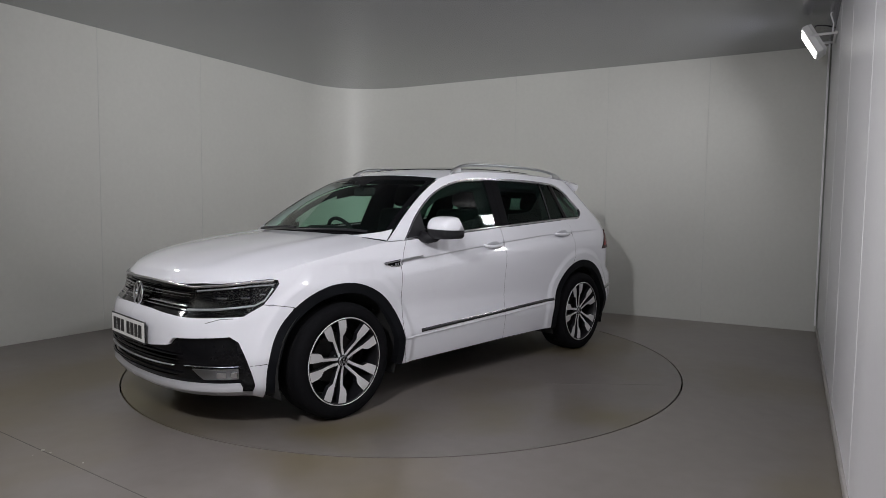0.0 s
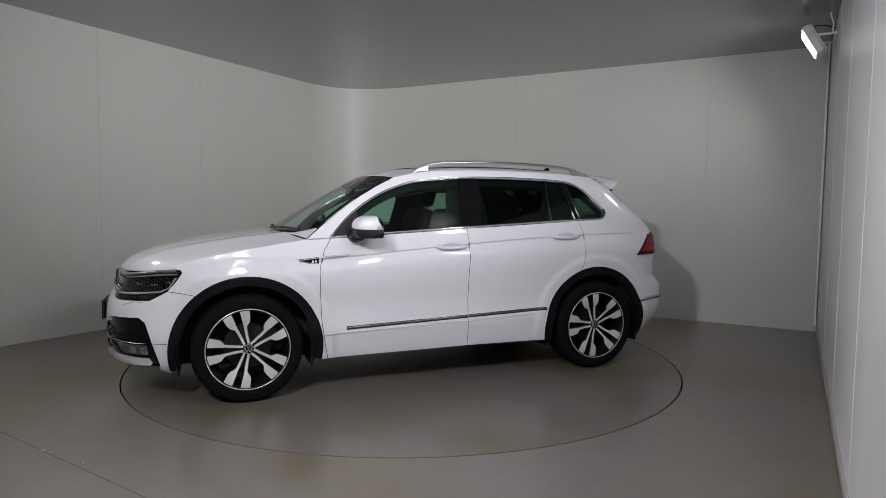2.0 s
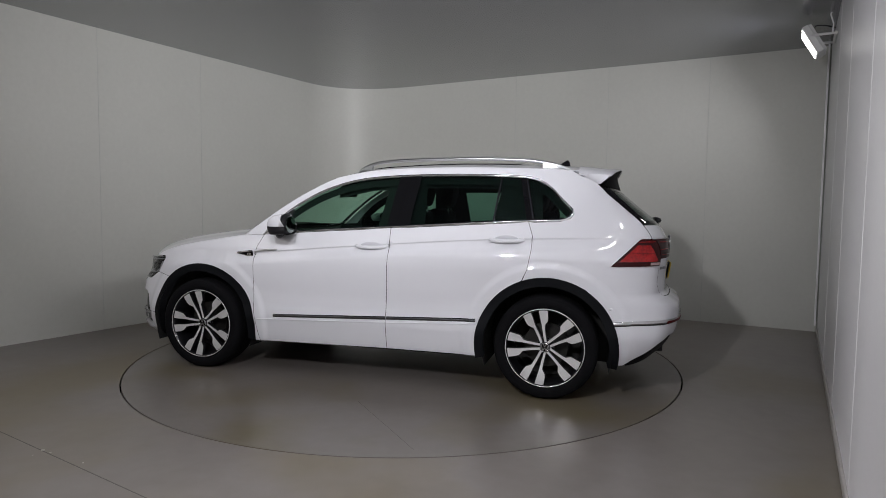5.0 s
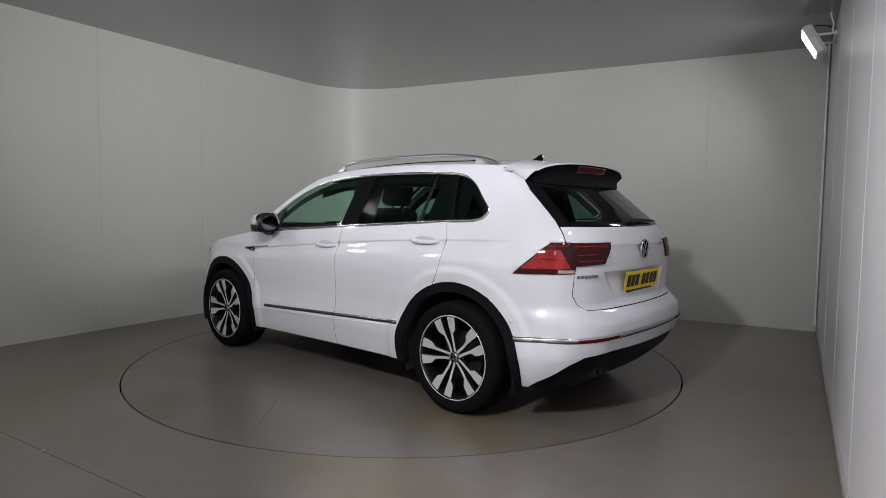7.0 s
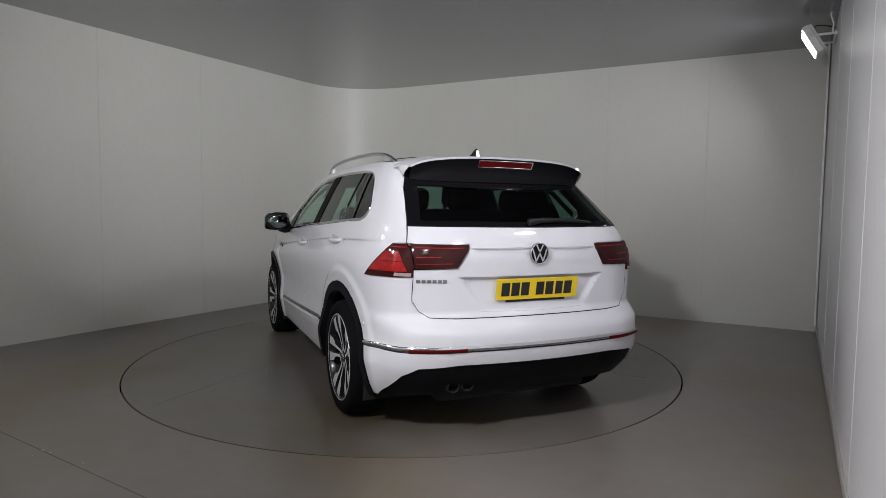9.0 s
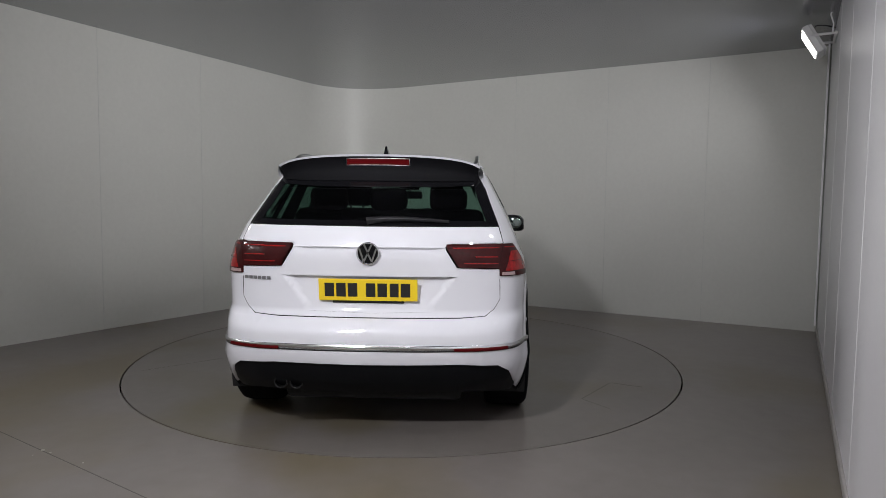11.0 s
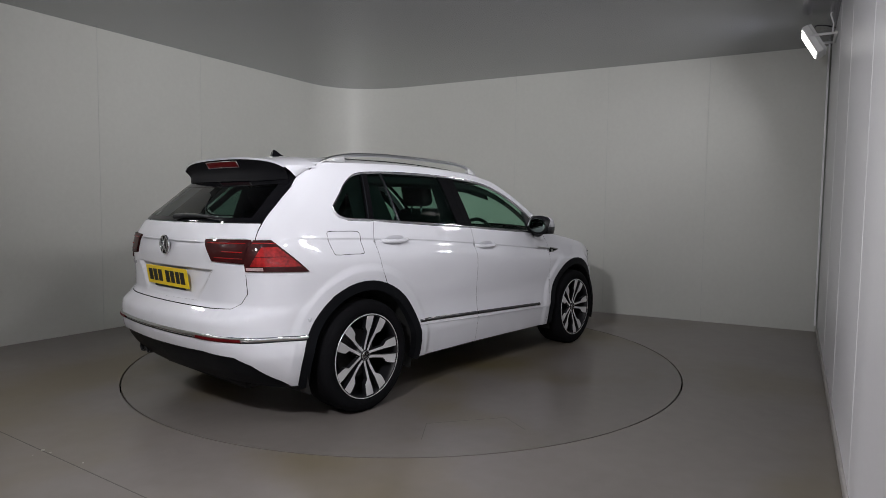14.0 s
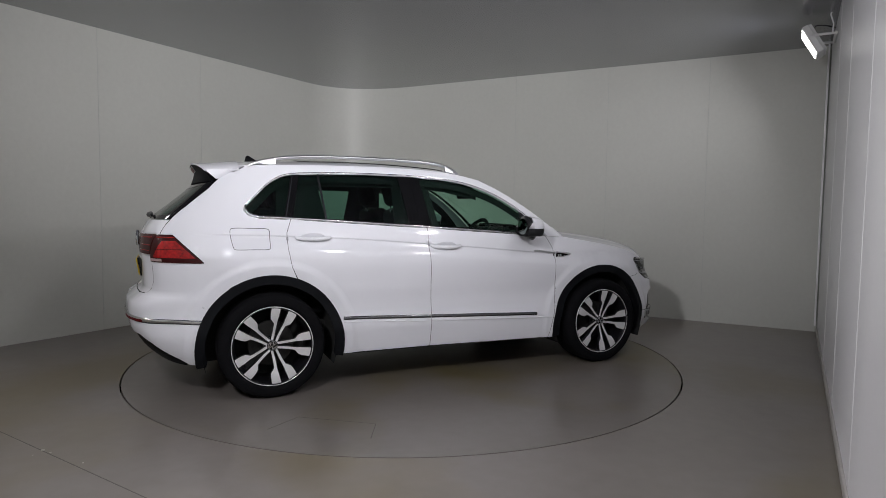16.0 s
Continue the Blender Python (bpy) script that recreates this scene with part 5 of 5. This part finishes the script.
# inner mirror
bm = bmesh.new()
rounded(bm, (0.035, 0.24, 0.07), pose(0.47, 0.0, 1.40, 0, -10, 0), 0.016)
tube(bm, [(0.48, 0, 1.41), (0.53, 0, 1.455)], 0.010, 8)
part("inner_mirror", bm, CABIN, car)

# ---- door mirrors ----
for sgn in (1, -1):
    bm = bmesh.new()
    tube(bm, [(0.66, sgn * 0.845, 1.085), (0.645, sgn * 0.90, 1.075), (0.62, sgn * 0.935, 1.088), (0.60, sgn * 0.955, 1.112)], [0.030, 0.030, 0.032, 0.030], 10, 1.3)
    foot = part("door_mirror", bm, BLACKP, car, "door mirror with white cap and black base", True)
    for nm, mat, zlo, zhi in (("mirror_cap", PAINT, 1.140, 1.228), ("mirror_shell", BLACKP, 1.078, 1.142)):
        bm = bmesh.new()
        rows = []
        for i in range(13):
            s = i / 12
            y = 0.876 + 0.214 * s
            fat = math.sqrt(max(0.0, 1 - (2 * s - 1) ** 4)) * 0.98 + 0.02
            prow = []
            for j in range(13):
                q = j / 12
                z = zlo + (zhi - zlo) * q
                zc = (z - 1.140) / 0.088
                bulge = max(0.0, 1 - abs(zc) ** 2.6) ** 0.5
                prow.append(bm.verts.new((0.566 + 0.118 * bulge * fat - 0.022 * s, sgn * y, 1.140 + (z - 1.140) * (0.60 + 0.40 * fat) - 0.010 * s)))
            rows.append(prow)
            ov = [bm.verts.new((0.512 - 0.018 * s + back, sgn * y, v.co.z)) for v, back in ((prow[0], 0.0), (prow[-1], 0.035 if mat is PAINT else 0.0))]
            rows[-1] = [ov[0]] + prow + [ov[1]]
        for a, b in zip(rows, rows[1:]):
            for k in range(len(a) - 1):
                bm.faces.new((a[k], a[k + 1], b[k + 1], b[k]))
        bm.faces.new(rows[0])
        bm.faces.new(rows[-1])
        bmesh.ops.recalc_face_normals(bm, faces=bm.faces)
        part(nm, bm, mat, foot, smooth=True)
    bm = bmesh.new()
    bmesh.ops.create_uvsphere(bm, u_segments=28, v_segments=14, radius=1.0, matrix=pose(0.532, sgn * 0.983, 1.146, 0, 0, sgn * 6) @ Matrix.Diagonal((0.036, 0.108, 0.080, 1)))
    part("mirror_bezel", bm, BLACKP, foot, smooth=True)
    bm = bmesh.new()
    bmesh.ops.create_uvsphere(bm, u_segments=28, v_segments=14, radius=1.0, matrix=pose(0.502, sgn * 0.983, 1.146, 0, 0, sgn * 6) @ Matrix.Diagonal((0.010, 0.088, 0.061, 1)))
    part("mirror_face", bm, MIRRORM, foot, "mirror glass", True)

# ---- wheels ----
def build_wheel():
    """A wheel about the y axis, its outer face towards +y."""
    w = new("wheel")
    bm = bmesh.new()
    lathe(bm, [(0.262, -0.115), (0.290, -0.128), (0.325, -0.128), (0.343, -0.112), (0.351, -0.085), (0.352, -0.03), (0.352, 0.03), (0.351, 0.082), (0.344, 0.110), (0.326, 0.126), (0.292, 0.128), (0.270, 0.122), (0.262, 0.108)], 96, True)
    tyre = part("tyre", bm, RUBBER, w, "black low-profile tyre", True)
    for y in (-0.055, -0.018, 0.018, 0.055):
        bm = bmesh.new()
        lathe(bm, [(0.3525, y - 0.004), (0.3528, y), (0.3525, y + 0.004), (0.345, y + 0.004), (0.345, y - 0.004)], 64, True)
        part("tread_groove", bm, GAP, tyre, smooth=True)
    bm = bmesh.new()
    lathe(bm, [(0.268, 0.112), (0.266, 0.123), (0.259, 0.125), (0.252, 0.117), (0.247, 0.085), (0.236, 0.02), (0.236, -0.11), (0.262, -0.115), (0.262, 0.10)], 96, True)
    rim = part("rim", bm, ALLOYDARK, w, smooth=True)
    bm = bmesh.new()
    lathe(bm, [(0.2655, 0.1235), (0.2635, 0.1258), (0.2600, 0.1256), (0.2580, 0.1215), (0.260, 0.117), (0.265, 0.117)], 96, True)
    part("rim_edge", bm, ALLOY, rim, "bright machined rim edge", True)
    for k in range(5):
        for side in (1, -1):
            a = k * math.tau / 5
            # outline of one spoke across its length: (radius, inner edge, outer edge) sideways from the pair's axis
            prof = [(0.036, 0.005, 0.023), (0.080, 0.009, 0.028), (0.120, 0.014, 0.034), (0.150, 0.0185, 0.040), (0.163, 0.020, 0.052), (0.180, 0.021, 0.068), (0.205, 0.022, 0.077), (0.240, 0.025, 0.084), (0.256, 0.026, 0.087)]
            bm = bmesh.new()
            rows = []
            for r, s0, s1 in prof:
                rise = 0.092 + 0.026 * ease((r - 0.05) / 0.2)
                row = []
                for s, y in ((s0, rise - 0.030), (s0 + 0.0015, rise), (s1 - 0.0015, rise), (s1, rise - 0.030)):
                    d = side * s
                    rad = math.sqrt(max(1e-6, r * r - d * d))
                    x, z = rad * math.cos(a) - d * math.sin(a), rad * math.sin(a) + d * math.cos(a)
                    row.append(bm.verts.new((x, y, z)))
                rows.append(row)
            for r0, r1 in zip(rows, rows[1:]):
                for i in range(4):
                    f = bm.faces.new((r0[i], r1[i], r1[(i + 1) % 4], r0[(i + 1) % 4]))
                    f.material_index = 0 if i == 1 else 1
            bm.faces.new(rows[0]).material_index = 1
            bm.faces.new(rows[-1][::-1]).material_index = 1
            bmesh.ops.recalc_face_normals(bm, faces=bm.faces)
            part("spoke", bm, [ALLOY, ALLOYDARK], rim)
    bm = bmesh.new()
    lathe(bm, [(0.0005, 0.094), (0.033, 0.094), (0.036, 0.084), (0.058, 0.076), (0.062, 0.03), (0.0005, 0.03)], 40, False)
    part("hub", bm, ALLOYDARK, w, smooth=True)
    emblem(Matrix.Translation((0, 0.094, 0)), 0.031, w)
    for i in range(5):
        a = (i + 0.5) * math.tau / 5
        bm = bmesh.new()
        lathe(bm, [(0.0005, 0.084), (0.009, 0.084), (0.010, 0.06)], 10, False, Matrix.Translation((0.052 * math.cos(a), 0, 0.052 * math.sin(a))))
        part("wheel_bolt", bm, DARKCHROME, w, smooth=True)
    bm = bmesh.new()
    lathe(bm, [(0.0005, 0.0), (0.150, 0.0), (0.152, -0.003), (0.152, -0.022), (0.0005, -0.022)], 48, False)
    part("brake_disc", bm, BRAKE, w, smooth=False)
    bm = bmesh.new()
    lathe(bm, [(0.0005, -0.10), (0.236, -0.10)], 48, False)
    part("wheel_back", bm, LININGM, w)
    return w


wheel = build_wheel()
wheel.parent = car
wheel_poses = [(HUB, 0.783, 0, 0), (-HUB, 0.783, 0, 2), (HUB, -0.783, 180, 37), (-HUB, -0.783, 180, 36)]
for i, (x, y, flip, spin) in enumerate(wheel_poses):
    m = Matrix.Translation((x, y, 0.352 + 0.0005)) @ Matrix.Rotation(radians(flip), 4, "Z") @ Matrix.Rotation(radians(-spin), 4, "Y")
    if i == 0:
        wheel.matrix_basis = m
    else:
        copy_thing(wheel, m)


# ---- flood lamps on the walls ----
def flood_lamp(m, inward):
    lamp = new("flood_lamp")
    lamp.matrix_world = m
    tagged(lamp, "white LED flood lamp, switched on, on a wall bracket", "flood lamp", "flood lamps round the hall")
    bm = bmesh.new()
    box(bm, (-0.155, -0.030, -0.135), (0.155, 0.030, 0.135), 0.012)
    part("housing", bm, LAMPWHITE, lamp)
    bm = bmesh.new()
    box(bm, (-0.135, 0.028, -0.115), (0.135, 0.036, 0.115), 0.004)
    part("glass_face", bm, LAMPGLOW, lamp, "glowing white lamp face")
    for k in range(7):
        bm = bmesh.new()
        x = -0.12 + 0.04 * k
        box(bm, (x - 0.003, -0.052, -0.13), (x + 0.003, -0.028, 0.13), 0.0015)
        part("cooling_fin", bm, LAMPWHITE, lamp)
    inv = m.inverted().to_3x3()
    down = inv @ Vector((0, 0, -1))
    back = inv @ (-inward)
    for sx in (-0.165, 0.165):
        bm = bmesh.new()
        a = Vector((sx, 0, 0.03))
        b = a + back * 0.188
        d = (b - a).normalized()
        tube(bm, [a, a + (b - a) * 0.5, b], 0.020, 8, 0.55)
        part("bracket_arm", bm, LAMPWHITE, lamp)
    bm = bmesh.new()
    c = back * 0.184 + Vector((0, 0, 0.0))
    tube(bm, [c + Vector((-0.18, 0, 0.03)), c + Vector((0.18, 0, 0.03))], 0.014, 6)
    part("wall_bar", bm, LAMPWHITE, lamp)
    bm = bmesh.new()
    e0 = Vector((0.05, -0.03, 0.10))
    tube(bm, [e0, e0 + back * 0.05 - down * 0.06, e0 + back * 0.12 - down * 0.05, e0 + back * 0.20 - down * 0.02], 0.006, 6)
    part("black_cable", bm, BLACKP, lamp, "black supply cable", True)
    bm = bmesh.new()
    e1 = back * 0.17 + Vector((-0.1, 0, 0.05))
    tube(bm, [e1, e1 - down * 0.08 + back * 0.005, e1 - down * 0.16 - back * 0.02, e1 - down * 0.22 + back * 0.005], 0.007, 6)
    part("white_cable", bm, LAMPWHITE, lamp, "white supply cable", True)
    return lamp


# every light gets a housing, the unseen added ones too
for m, inward, *_ in FLOODS:
    flood_lamp(m, inward)

# ---- a cream rounded board that is slid past beside the camera ----
CREAM = material("cream_board", (0.52, 0.47, 0.405), 0.55, vary=0.03, scale=3, fine=40, bump=0.03)
board = new("rounded_board")
tagged(board, "tall cream rounded board standing beside the camera", "board")
bm = bmesh.new()
edge = []
for i in range(61):
    a = radians(-78 + 336 * i / 60)
    edge.append((1.00 * math.cos(a), 1.325 + 1.20 * math.sin(a)))
edge += [(-0.22, 0.05), (-0.35, 0.0), (0.35, 0.0), (0.22, 0.05)]
fa = [bm.verts.new((x, -0.012, z)) for x, z in edge]
fb = [bm.verts.new((x, 0.012, z)) for x, z in edge]
bm.faces.new(fa)
bm.faces.new(fb[::-1])
for i in range(len(edge)):
    j = (i + 1) % len(edge)
    bm.faces.new((fa[j], fa[i], fb[i], fb[j]))
bmesh.ops.recalc_face_normals(bm, faces=bm.faces)
bmesh.ops.bevel(bm, geom=[e for e in bm.edges if abs(e.verts[0].co.y - e.verts[1].co.y) < 1e-5], offset=0.004, segments=2, affect="EDGES")
part("panel", bm, CREAM, board)

# debris by the floor joint
CRUMB = material("pale_crumbs", (0.45, 0.43, 0.40), 0.8, vary=0.2)
for x, y, r in ((-1.885, -2.10, 0.010), (-1.83, -2.13, 0.006), (-1.60, -2.26, 0.005), (-1.90, -2.16, 0.004)):
    bm = bmesh.new()
    bmesh.ops.create_icosphere(bm, subdivisions=1, radius=r, matrix=Matrix.Translation((x, y, r * 0.35)) @ Matrix.Diagonal((1.2, 0.8, 0.45, 1)))
    tagged(part("floor_crumb", bm, CRUMB), "small pale crumb lying by the floor joint", "debris", "crumbs on the floor")


# heading of the car and turntable, degrees, by seconds: a slow, almost even turn
def heading(t):
    return -136.934 - 12.2263 * t - 0.026704 * t * t


def motions():
    rows = [(t, pose(0, 0, 0, 0, 0, heading(t))) for t in range(17)]
    walk(turntable, rows)
    walk(car, [(t, m @ CAR_AT) for t, m in rows])
    walk(board, [(t, pose(x, y, 0, 0, 0, -3.17)) for t, x, y in (
        (0.0, -3.9, -2.6), (5.9, -3.9, -2.6), (7.1, -1.851, -3.967), (7.2, -1.812, -3.969), (7.3, -1.791, -3.97), (7.4, -1.775, -3.971), (7.6, -1.765, -3.971), (8.0, -1.763, -3.972), (8.3, -1.776, -3.971), (8.5, -1.789, -3.97), (8.8, -1.802, -3.969), (8.95, -1.813, -3.969), (9.1, -1.851, -3.967), (10.3, -3.9, -2.6), (16.0, -3.9, -2.6))])


motions()
